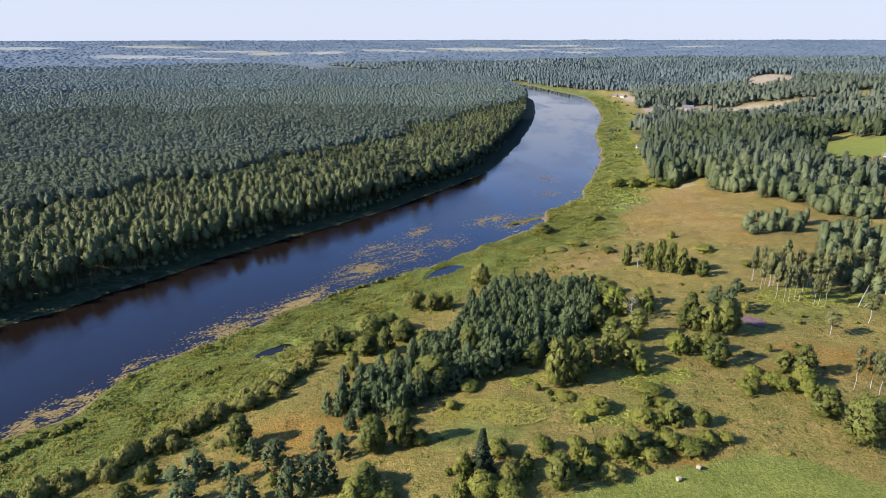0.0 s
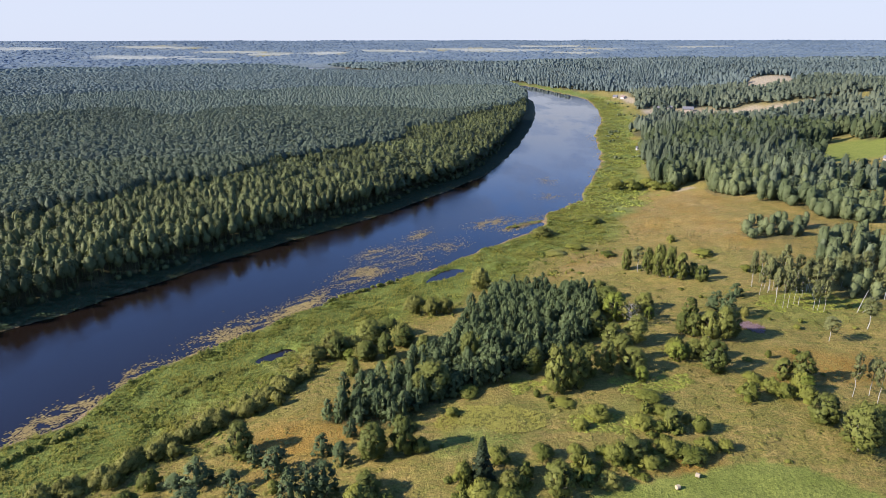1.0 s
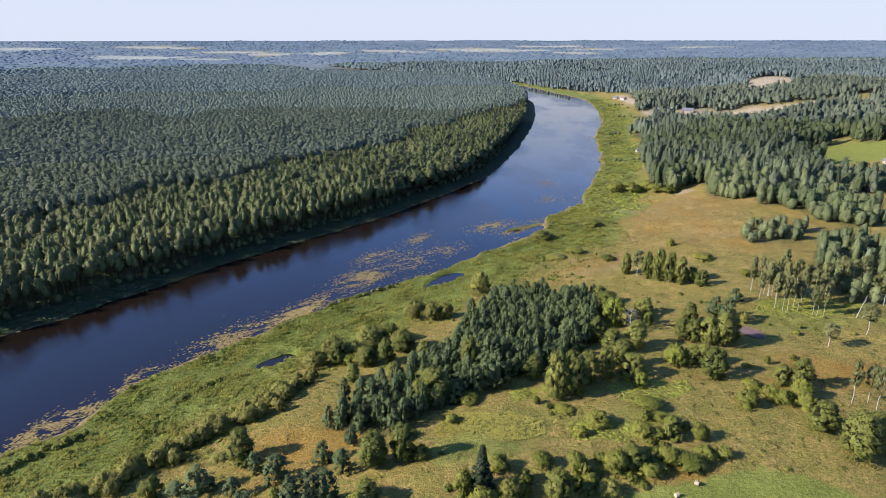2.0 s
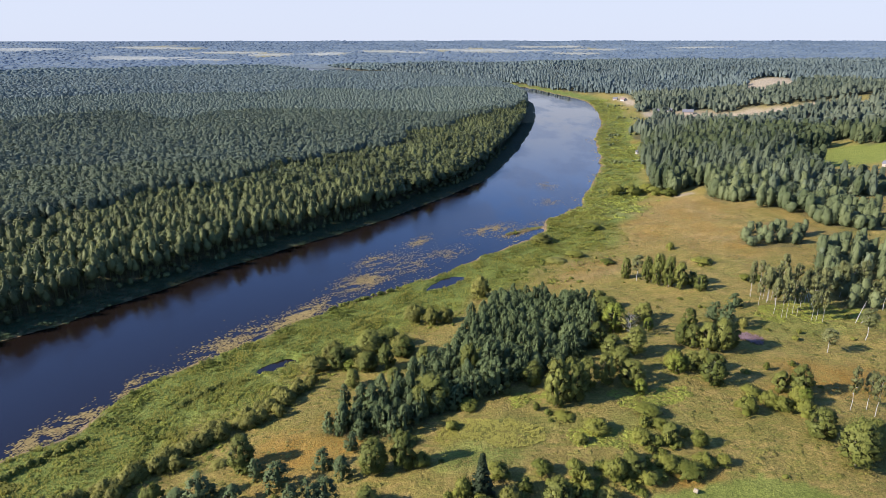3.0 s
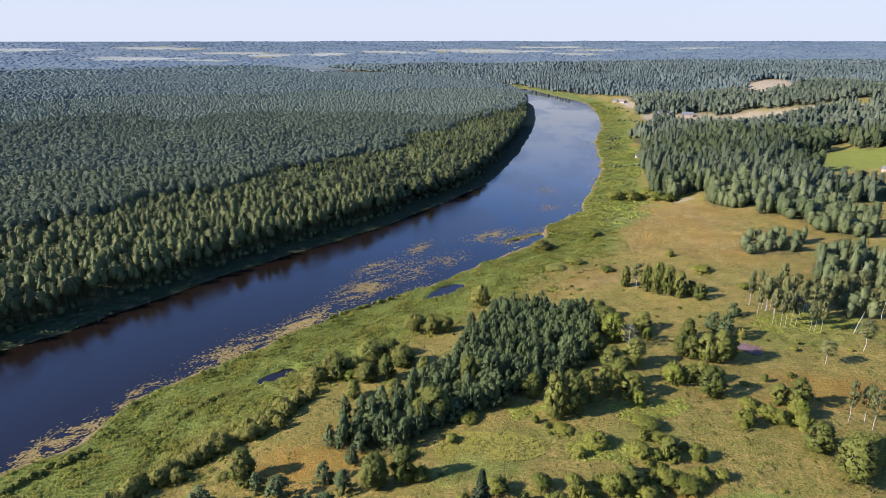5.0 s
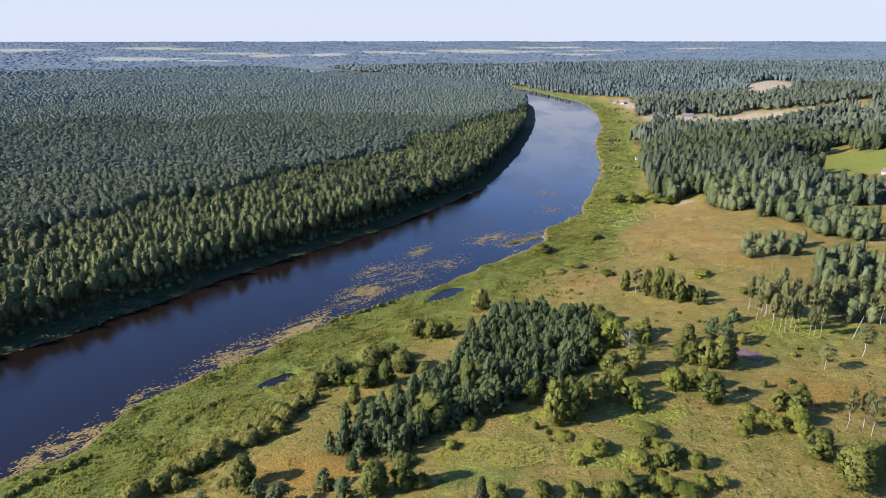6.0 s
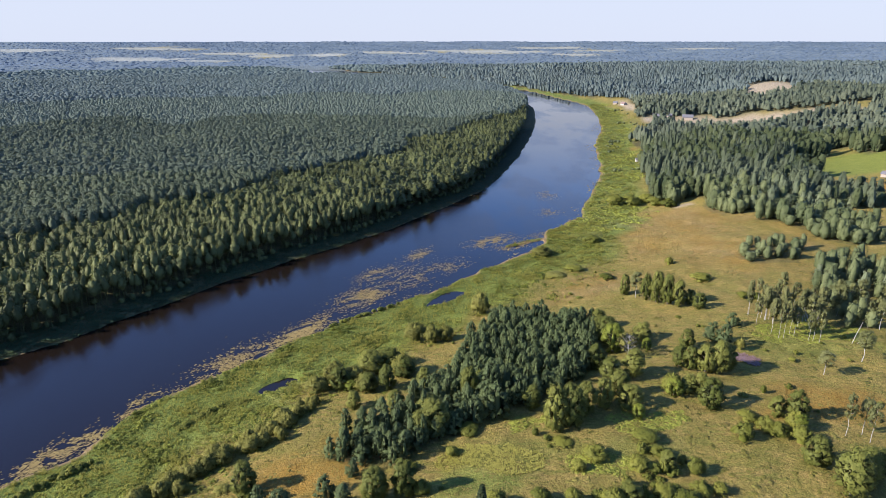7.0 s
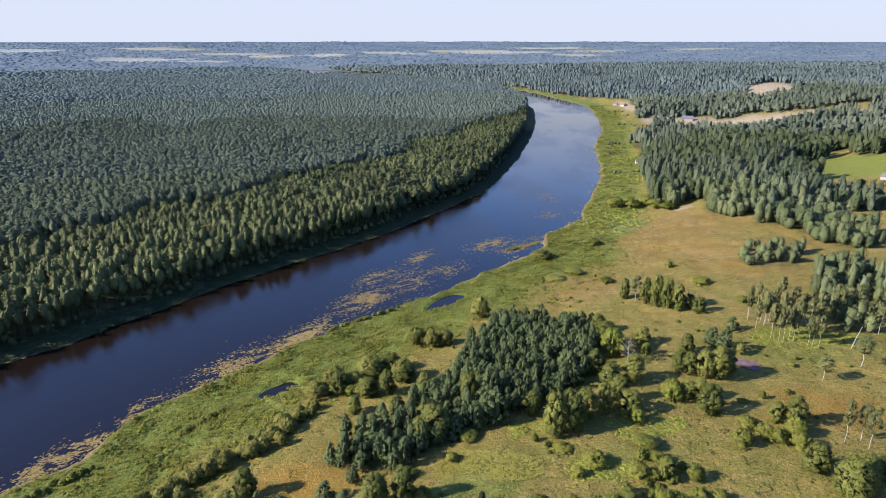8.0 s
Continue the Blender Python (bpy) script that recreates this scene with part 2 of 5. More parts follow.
POOLS = [(-62, 206, 9, 4.2, 40), (1, 289, 13, 4.5, 48)]


def height(x, y):
    x, y = np.asarray(x, float), np.asarray(y, float)
    d, l = banks(x, y)
    r = np.hypot(x, y)
    # the meadow climbs to a plateau, and behind it the wooded hills rise to a ridge
    land_r = -0.1 + 0.8 * smooth(0, 3, d) + 15.8 * smooth(12, 145, d) + 28 * smooth(155, 370, d) * smooth(320, 520, y) * (1 - 0.85 * smooth(1750, 2350, y - 0.1 * x))
    land_r = land_r - 12 * (1 - smooth(0.35, 1.4, ellipse(x, y, 345, 870, 125, 135))) * smooth(45, 110, d)
    land_l = -0.1 + 0.9 * smooth(0, 5, l) + 4.2 * smooth(6, 60, l) * (1 - smooth(1700, 2100, y))
    flat = smooth(2450, 2720, y)
    land_r, land_l = land_r + (3 - land_r) * flat, land_l + (3 - land_l) * flat
    bed = np.where(y > 2720, 3.0, -0.1 - 1.4 * smooth(0, 8, np.minimum(-d, -l)))
    z = np.where(d >= 0, land_r, np.where(l >= 0, land_l, bed))
    inland = smooth(2, 25, np.maximum(d, l))
    z = z + inland * ((lattice(x, y, 3.4, 11) - 0.5) * 0.6 + (lattice(x, y, 14, 12) - 0.5) * 1.3)
    z = z + smooth(120, 300, np.maximum(d, l)) * (lattice(x, y, 170, 13) - 0.5) * 7
    z = z + 91 * np.clip((r - 2500) / 2400, 0, 1) ** 1.1 * np.where(y < 2760, smooth(0, 60, np.maximum(d, l)), 1) + smooth(2600, 3400, r) * (lattice(x, y, 520, 14) - 0.5) * 12 * (1 - 0.7 * smooth(4000, 4800, r))
    e = ellipse(x, y, *SPIT) + (lattice(x, y, 5, 16) - 0.5) * 0.8
    z = np.maximum(z, -1 + 1.35 * (1 - smooth(0.8, 1.3, e)))
    for cx, cy, rx, ry, turn in POOLS:
        e = ellipse(x, y, cx, cy, rx, ry, turn) + (lattice(x, y, 4, 15) - 0.5) * 0.5
        z = z + (-0.6 - z) * (1 - smooth(0.85, 1.2, e))
    return z


# open land in the woods: centre, half axes, turn
CLEARINGS = [(588, 1150, 42, 118, -28), (476, 842, 58, 50, -36), (424, 898, 56, 44, -35), (368, 938, 40, 42, -30), (322, 972, 13, 36, -18),
             (353, 515, 66, 68, 20), (313, 440, 32, 34, 0), (513, 812, 10, 62, -32), (503, 762, 9, 62, -33), (842, 1225, 44, 60, 0), (338, 1165, 10, 80, -8), (205, 674, 14, 73, -14),
             (-482, 2440, 36, 200, 11), (322, 462, 46, 26, 30), (183, 446, 9, 16, -22)]
FAR_FIELDS = [(-1430, 3080, 234, 107, 2), (-1120, 2990, 121, 90, 0), (150, 3800, 252, 156, 0), (440, 3720, 220, 98, 0), (-900, 3380, 117, 107, 0), (-1150, 3500, 176, 98, 0), (-620, 3450, 135, 90, 0), (-330, 3650, 154, 98, 0), (-150, 3560, 81, 74, 0), (700, 3460, 154, 90, 0), (1500, 3850, 180, 98, 0), (-2200, 3450, 220, 98, 0), (900, 3850, 162, 90, 0), (-1700, 3850, 242, 107, 0), (650, 4150, 225, 115, 0)]
MOWN = np.array([(-30, 60), (10, 103), (25, 109), (40, 115), (59, 120), (76, 124), (84, 121), (96, 111), (125, 87), (120, 20), (0, 20)], float)
COPSE = np.array([(-33, 151), (-23, 147), (-12, 142), (-7, 150), (3, 156), (13, 164), (20, 168), (31, 172), (46, 184), (58, 209), (62, 239), (43, 251), (27, 261), (12, 232), (3, 200), (-15, 172), (-31, 163)], float)
WOOD_A = np.array([(230, 770), (178, 532), (164, 481), (173, 443), (184, 434), (190, 386), (181, 351), (197, 338), (212, 327), (235, 315), (271, 312), (478, 315), (674, 449), (804, 657), (474, 783), (398, 816), (321, 785), (280, 807)], float)
WOOD_B = np.array([(155, 311), (157, 299), (182, 299), (198, 326), (175, 334)], float)
WOOD_C = np.array([(172, 273), (164, 246), (156, 222), (174, 215), (221, 207), (383, 316), (235, 315), (203, 306), (184, 289)], float)


def inside(x, y, poly):
    hit = np.zeros(x.shape, bool)
    for (ax, ay), (bx, by) in zip(poly, np.roll(poly, -1, 0)):
        cut = (ay > y) != (by > y)
        hit ^= cut & (x < (bx - ax) * (y - ay) / (by - ay + 1e-12) + ax)
    return hit


def cleared(x, y):
    hit = np.zeros(x.shape, bool)
    for e in CLEARINGS + FAR_FIELDS:
        hit |= ellipse(x, y, *e) + (lattice(x, y, 25 if e[1] < 2500 else 90, 21) - 0.5) * 0.7 < 1
    return hit


def woods_right(x, y, d):
    near = inside(x, y, WOOD_A) | inside(x, y, WOOD_B) | inside(x, y, WOOD_C)
    far = (d > 12 + (43 + 40 * lattice(x, y, 60, 22)) * (1 - 0.75 * smooth(1280, 1520, y))) & (y > 880)
    gaps = np.where(y < 720, np.where((y < 400) & (x < 330), 0.57, 0.18), 0.08)
    gaps = np.where(inside(x, y, WOOD_B) | inside(x, y, WOOD_C), 0.30, gaps)
    return (near | far) & ~cleared(x, y) & (np.where(y < 400, lattice(x, y, 38, 54) + 0.25 * (lattice(x, y, 12, 55) - 0.5), lattice(x, y, 22, 52)) > gaps)


# ---- mesh helpers ----
def soup(name, tris, tone=None, bent=None):
    """A mesh from loose triangles (n, 3, 3) with a tone for each and the way each corner faces."""
    n = len(tris)
    if tone is not None and bent is None:
        bent = facing(tris)
    me = bpy.data.meshes.new(name)
    me.vertices.add(n * 3)
    me.vertices.foreach_set("co", np.ascontiguousarray(tris, np.float32).ravel())
    me.loops.add(n * 3)
    me.loops.foreach_set("vertex_index", np.arange(n * 3, dtype=np.int32))
    me.polygons.add(n)
    me.polygons.foreach_set("loop_start", np.arange(0, n * 3, 3, dtype=np.int32))
    if tone is not None:
        me.attributes.new("tone", "FLOAT", "FACE").data.foreach_set("value", np.ascontiguousarray(tone, np.float32))
    if bent is not None:
        me.attributes.new("bent", "FLOAT_VECTOR", "POINT").data.foreach_set("vector", np.ascontiguousarray(bent, np.float32).ravel())
    me.update(calc_edges=True)
    return me


def facing(tris):
    n = np.cross(tris[:, 1] - tris[:, 0], tris[:, 2] - tris[:, 0])
    return np.repeat(unit(n)[:, None], 3, 1)


def part(name, me, material, parent=None, label=""):
    ob = new(name, me)
    if not me.materials:
        me.materials.append(material)
    ob.parent = parent
    return tagged(ob, label)


def bm_mesh(name, bm):
    me = bpy.data.meshes.new(name)
    bm.to_mesh(me)
    bm.free()
    return me


def unit(v):
    return v / (np.linalg.norm(v, axis=-1, keepdims=True) + 1e-9)


T5 = (1 + 5 ** 0.5) / 2
ICO = unit(np.array([(-1, T5, 0), (1, T5, 0), (-1, -T5, 0), (1, -T5, 0), (0, -1, T5), (0, 1, T5), (0, -1, -T5), (0, 1, -T5), (T5, 0, -1), (T5, 0, 1), (-T5, 0, -1), (-T5, 0, 1)]))
ICO_FACES = np.array([(0, 11, 5), (0, 5, 1), (0, 1, 7), (0, 7, 10), (0, 10, 11), (1, 5, 9), (5, 11, 4), (11, 10, 2), (10, 7, 6), (7, 1, 8),
                      (3, 9, 4), (3, 4, 2), (3, 2, 6), (3, 6, 8), (3, 8, 9), (4, 9, 5), (2, 4, 11), (6, 2, 10), (8, 6, 7), (9, 8, 1)])
OCTA = np.array([(1, 0, 0), (0, 1, 0), (-1, 0, 0), (0, -1, 0), (0, 0, 1), (0, 0, -1)], float)
OCTA_FACES = np.array([(0, 1, 4), (1, 2, 4), (2, 3, 4), (3, 0, 4), (1, 0, 5), (2, 1, 5), (3, 2, 5), (0, 3, 5)])


def leaves(r, centres, radii, count, size, flat=1.0, up=0.30, wild=0.2, fine=False, heart_size=(0.52, 0.8), clumpy=0.42):
    """Clumps of foliage: a dense uneven heart and small leaf sprays round it; triangles, tones and the way they face."""
    k = len(centres)
    squash = np.array([1, 1, flat])
    middle = np.array([0, 0, 0.8 * centres[:, 2].mean()])
    girth = np.array([1, 1, 1]) * centres.std(0) + 0.5 * radii.mean()

    def faces_to(pos, way, loose):
        """Mostly the way the whole crown faces there, partly the way its clump does."""
        return unit(0.8 * unit((pos - middle) / girth) + clumpy * way + np.array([0, 0, up * 0.4]) + loose)

    own = 0.28 + 0.06 * r.normal(size=(k, 1))
    verts, faces = (ICO, ICO_FACES) if fine else (OCTA, OCTA_FACES)
    turn = r.uniform(0, 2 * np.pi, k)
    c, s = np.cos(turn)[:, None], np.sin(turn)[:, None]
    v = np.stack([verts[None, :, 0] * c - verts[None, :, 1] * s, verts[None, :, 0] * s + verts[None, :, 1] * c, np.repeat(verts[None, :, 2], k, 0)], -1)
    v = unit(v + 0.12 * r.normal(size=v.shape))
    ball = centres[:, None] + v * radii[:, None, None] * squash * r.uniform(*heart_size, v.shape[:2] + (1,))
    tris = [ball[:, faces].reshape(-1, 3, 3)]
    bent = [faces_to(ball, v, 0.0)[:, faces].reshape(-1, 3, 3)]
    # clump tops painted paler than undersides, like light from above
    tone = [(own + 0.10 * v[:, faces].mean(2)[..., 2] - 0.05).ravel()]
    if count:
        way = unit(r.normal(size=(k, count, 3)) + np.array([0, 0, 0.25]))
        pos = centres[:, None] + way * radii[:, None, None] * r.uniform(0.78, 1.12, (k, count, 1)) * squash
        normal = unit(way + np.array([0, 0, up]) + wild * r.normal(size=way.shape))
        a = unit(np.cross(normal, r.normal(size=way.shape) * np.array([1, 1, 0.45])))
        b = np.cross(normal, a)
        q = size * r.uniform(0.55, 1.35, (k, count, 1))
        tris.append(np.stack([pos + b * q * 0.75, pos - b * q * 0.5 + a * q * 0.5, pos - b * q * 0.4 - a * q * 0.5], 2).reshape(-1, 3, 3))
        face = faces_to(pos, way, wild * 0.7 * r.normal(size=way.shape))
        bent.append(np.repeat(face.reshape(-1, 1, 3), 3, 1))
        # sprays that face up get the same painted top light
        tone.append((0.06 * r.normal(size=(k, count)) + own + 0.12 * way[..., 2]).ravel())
    return np.concatenate(tris), np.clip(np.concatenate(tone), 0, 1), np.concatenate(bent)


def spar(p, q, r0, r1, sides=6):
    """A tapered round spar from p to q, as triangles."""
    p, q = np.asarray(p, float), np.asarray(q, float)
    axis = unit(q - p)
    a = unit(np.cross(axis, (0.3, 0.9, 0.2)))
    b = np.cross(axis, a)
    t = np.linspace(0, 2 * np.pi, sides, endpoint=False)
    ring = np.cos(t)[:, None] * a + np.sin(t)[:, None] * b
    lo, hi = p + ring * r0, q + ring * r1
    lo2, hi2 = np.roll(lo, -1, 0), np.roll(hi, -1, 0)
    return np.concatenate([np.stack([lo, lo2, hi2], 1), np.stack([lo, hi2, hi], 1), np.stack([hi, hi2, np.broadcast_to(q + axis * r1, hi.shape)], 1)])


def stem(r, h, w, centres, radius, limbs, lean=0.03):
    """A bent, tapered trunk and limbs that reach into the crown."""
    steps, out, prev = 4, [], np.zeros(3) - (0, 0, 0.4)
    for i in range(steps):
        nxt = np.array([r.normal() * lean * h * 0.3, r.normal() * lean * h * 0.3, h * 0.86 * (i + 1) / steps])
        out.append(spar(prev, nxt, radius * (1 - i / steps * 0.8), radius * (1 - (i + 1) / steps * 0.8), 7))
        prev = nxt
    for c in centres[r.permutation(len(centres))[:limbs]]:
        root = np.array([0, 0, max(c[2] - 0.5 * np.hypot(c[0], c[1]) - 0.08 * h, 0.12 * h)])
        elbow = (root + c) / 2 + (0, 0, -0.02 * h)
        out += [spar(root, elbow, radius * 0.34, radius * 0.22, 4), spar(elbow, c, radius * 0.22, radius * 0.07, 4)]
    return np.concatenate(out)


# crown forms: clump centres, radii and flatness for a plant h high and w wide
def round_crown(r, h, w, k, low=0.12):
    """Egg-shaped, fullest a third of the way up."""
    t = r.random(k) ** 0.9
    wide = np.where(t < 0.38, 0.62 + 0.38 * t / 0.38, np.clip(1 - (np.clip(t - 0.38, 0, 1) / 0.68) ** 1.7, 0.16, 1) ** 0.62)
    ang = r.uniform(0, 2 * np.pi, k)
    out = 0.5 * w * wide * r.uniform(0.62, 0.90, k)
    rad = w * r.uniform(0.11, 0.18, k)
    z = h * (low + (0.93 - low) * t)
    return np.stack([out * np.cos(ang), out * np.sin(ang), np.maximum(z, rad * 0.6)], 1), rad, 0.9


def cone_crown(r, h, w, layers, arms, low=0.1, power=0.7, droop=0.0):
    cs, rs = [], []
    for i in range(layers):
        t = (i + r.uniform(0, 0.6)) / layers
        rad = 0.5 * w * (1 - t) ** power * r.uniform(0.8, 1.15)
        for a in range(arms):
            ang = 2 * np.pi * (a + r.random()) / arms
            out = rad * r.uniform(0.5, 0.85)
            cs.append((out * math.cos(ang), out * math.sin(ang), h * (low + (0.97 - low) * t) - droop * out + r.normal() * 0.02 * h))
            rs.append(max(0.38 * rad, 0.035 * h))
    cs.append((0, 0, 0.97 * h))
    rs.append(0.035 * h)
    return np.array(cs), np.array(rs), 0.55


def pine_crown(r, h, w, k):
    """A blunt cone of clumps, broadest low down, with a rounded tip."""
    t = r.random(k) ** 1.1
    ang = r.uniform(0, 2 * np.pi, k)
    rad = w * (0.17 - 0.05 * t) * r.uniform(0.8, 1.2, k)
    out = 0.5 * w * (1 - t ** 2.1) ** 0.7 * r.uniform(0.55, 0.88, k)
    return np.stack([out * np.cos(ang), out * np.sin(ang), h * (0.12 + 0.80 * t)], 1), rad, 0.95


def bush_crown(r, h, w, k):
    ang, out = r.uniform(0, 2 * np.pi, k), np.sqrt(r.random(k)) * 0.42 * w
    top = h * 0.82 * np.sqrt(np.clip(1 - (out / (0.46 * w)) ** 2, 0.05, 1)) * r.uniform(0.66, 1.0, k)
    return np.stack([out * np.cos(ang), out * np.sin(ang), top], 1), r.uniform(0.10, 0.20, k) * w, 0.9


def core(r, h, radii, sides=6, low=0.1):
    """The dense heart of a crown, a hull added to block light and toned dark like shade: rings of the given radii from
    its foot to its tip.
    """
    rings = []
    for i, rad in enumerate(radii):
        t = np.linspace(0, 2 * np.pi, sides, endpoint=False) + r.uniform(0, 0.6)
        q = rad * r.uniform(0.8, 1.15, sides)
        rings.append(np.stack([q * np.cos(t), q * np.sin(t), h * (low + (0.93 - low) * i / len(radii)) + r.normal(size=sides) * 0.015 * h], 1))
    out = []
    for p, q in zip(rings[:-1], rings[1:]):
        p2, q2 = np.roll(p, -1, 0), np.roll(q, -1, 0)
        out += [np.stack([p, p2, q2], 1), np.stack([p, q2, q], 1)]
    p = rings[-1]
    out.append(np.stack([p, np.roll(p, -1, 0), np.broadcast_to(np.array([0, 0, 0.93 * h]), p.shape)], 1))
    p = rings[0]
    out.append(np.stack([np.roll(p, -1, 0), p, np.broadcast_to(np.array([0, 0, h * low]), p.shape)], 1))
    tris = np.concatenate(out)
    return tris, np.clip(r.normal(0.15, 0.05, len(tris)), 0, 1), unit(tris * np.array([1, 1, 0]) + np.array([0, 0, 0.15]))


def joined(*pieces):
    return [np.concatenate(p) for p in zip(*pieces)]


def make_plant(name, form, leaf_count, leaf_size, leaf_mat, bark, trunk_r, limbs, label, category, group, h, w, r, heart, low, flat=None):
    c, rad, fl = form
    thing = tagged(new(name), label, category, group)
    part("trunk", soup(name + "_trunk", stem(r, h, w, c, trunk_r, limbs)), bark, thing)
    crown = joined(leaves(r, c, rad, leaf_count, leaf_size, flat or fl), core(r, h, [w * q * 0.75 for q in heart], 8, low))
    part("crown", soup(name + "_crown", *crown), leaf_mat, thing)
    return thing


def stand_at(x, y, h, w, base_h, base_w, turn, sink=0.1):
    z = float(height(np.array([x]), np.array([y]))[0]) - sink
    return pose(x, y, z, 0, 0, turn) @ Matrix.Diagonal((w / base_w, w / base_w, h / base_h, 1))


# ---- the ground, one sheet out to the horizon ----
def axis_lines(lo, hi, step, first, last, grow):
    mid = list(np.arange(lo, hi + step / 2, step))
    s, v, left, right = step, lo, [], []
    while v > first:
        s *= grow
        v -= s
        left.append(v)
    s, v = step, hi
    while v < last:
        s *= grow
        v += s
        right.append(v)
    return np.array(left[::-1] + mid + right)


def build_ground():
    gx, gy = axis_lines(-150, 190, 1.7, -5200, 5200, 1.06), axis_lines(95, 330, 1.7, -900, 5100, 1.045)
    x, y = [a.ravel() for a in np.meshgrid(gx, gy)]
    z = height(x, y)
    nx, ny = len(gx), len(gy)
    i = (np.arange(ny - 1)[:, None] * nx + np.arange(nx - 1)[None]).ravel()
    quads = np.stack([i, i + 1, i + nx + 1, i + nx], 1).astype(np.int32)
    me = bpy.data.meshes.new("ground")
    me.vertices.add(len(x))
    me.vertices.foreach_set("co", np.stack([x, y, z], 1).astype(np.float32).ravel())
    me.loops.add(quads.size)
    me.loops.foreach_set("vertex_index", quads.ravel())
    me.polygons.add(len(quads))
    me.polygons.foreach_set("loop_start", np.arange(0, quads.size, 4, dtype=np.int32))
    me.polygons.foreach_set("use_smooth", np.ones(len(quads), bool))
    d, l = banks(x, y)
    n20 = lattice(x, y, 20, 31)
    reeds = np.where(d > 0, (1 - smooth(34, 52, d + (n20 - 0.5) * 24)), 0) + np.where(l > 0, 0.0, 0)
    reeds = np.maximum(reeds, 1 - smooth(0.9, 1.3, ellipse(x, y, *SPIT)))
    for e, much in (((9, 134, 13.2, 7.5, 10), 0.8), ((19, 146, 18.9, 6.6, 10), 0.4), ((135, 207, 32.8, 11.6, 0), 0.6), ((58, 144, 15.4, 7.7, 0), 0.5)):
        reeds = np.maximum(reeds, much * (1 - smooth(0.4, 1.3, ellipse(x, y, *e) + (lattice(x, y, 6, 35) - 0.5) * 0.8)))
    rust = np.zeros(len(x))
    for e in [(-35, 143, 21, 16.2, 0), (-28, 159, 9.5, 7.6, 0), (120, 170, 25, 13.5, 0), (58, 122, 9.6, 3.4, 15), (315, 444, 32.1, 28.3, 0), (204, 675, 13.7, 73.4, -14)]:
        rust = np.maximum(rust, 1 - smooth(0.45, 1.3, ellipse(x, y, *e) + (lattice(x, y, 9, 32) - 0.5) * 0.7 + (lattice(x, y, 30, 34) - 0.5) * 0.6))
    mown = inside(x, y, MOWN).astype(float)
    mown = np.maximum(mown, 1 - smooth(0.8, 1.1, ellipse(x, y, 356.6, 533.9, 61.6, 39.2, 20)))
    straw = 1 - smooth(0.6, 1.2, ellipse(x, y, 178.5, 446.1, 8.6, 4.3, 20) + (lattice(x, y, 4, 37) - 0.5) * 0.5)
    for e in CLEARINGS[:5] + CLEARINGS[7:11] + FAR_FIELDS:
        straw = np.maximum(straw, 1 - smooth(0.85, 1.25, ellipse(x, y, *e)))
    # how much haze is painted into the ground colour, by distance
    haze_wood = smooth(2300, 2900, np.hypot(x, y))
    for e in [(143, 377, 71.5, 49.6, 60), (73, 291, 32.6, 15.3, 50), (157, 323, 42.7, 42.7, 0)]:
        e = 1 - smooth(0.4, 1.35, ellipse(x, y, *e) + (lattice(x, y, 9, 32) - 0.5) * 0.7 + (lattice(x, y, 30, 34) - 0.5) * 0.6)
        rust, straw = np.maximum(rust, 0.62 * e + 0.38 * e * lattice(x, y, 11, 38)), np.maximum(straw, 0.22 * e * lattice(x, y, 14, 36))
    # the dark floor colour runs to the left waterline, painting the bank's shade
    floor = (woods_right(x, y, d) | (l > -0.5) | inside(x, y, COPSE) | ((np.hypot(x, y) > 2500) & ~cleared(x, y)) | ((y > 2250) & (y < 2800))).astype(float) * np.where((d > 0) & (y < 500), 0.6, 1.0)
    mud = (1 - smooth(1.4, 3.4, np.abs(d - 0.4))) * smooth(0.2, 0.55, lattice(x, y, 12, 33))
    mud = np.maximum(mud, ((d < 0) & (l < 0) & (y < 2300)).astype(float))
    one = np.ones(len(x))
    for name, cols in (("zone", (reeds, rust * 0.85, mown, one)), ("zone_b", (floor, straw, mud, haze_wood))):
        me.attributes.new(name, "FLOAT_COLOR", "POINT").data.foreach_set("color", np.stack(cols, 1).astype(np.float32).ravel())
    me.update(calc_edges=True)
    me.materials.append(GROUND)
    return tagged(new("ground", me), "rolling meadow, flood plain and woodland floor beside a river", "ground", kind="structure")


build_ground()
bm = bmesh.new()
bm.faces.new([bm.verts.new(v) for v in [(-900, -300, 0), (420, -300, 0), (420, 1500, 0), (330, 2000, 0), (-300, 2750, 0), (-900, 2750, 0)]])
water = part("water", bm_mesh("water", bm), WATER)
tagged(water, "calm dark river water with light wind ripples", "river", kind="structure")


# ---- great woods: too many trees to count ----
def spread(lo, hi, step, seed, x_most=0.80):
    """Jittered places between two distances from the origin of the plan."""
    r = np.random.default_rng(seed)
    gx, gy = np.meshgrid(np.arange(-hi - 90, hi + 90, step), np.arange(max(lo * 0.66 - 80, 60), hi + 90, step))
    x, y = gx.ravel() + r.uniform(-0.48, 0.48, gx.size) * step, gy.ravel() + r.uniform(-0.48, 0.48, gx.size) * step
    far = np.hypot(x, y) + 150 * (lattice(x, y, 110, 7) - 0.5)
    keep = (far >= lo) & (far < hi) & (np.abs(x) < x_most * y + 40)
    return x[keep], y[keep]


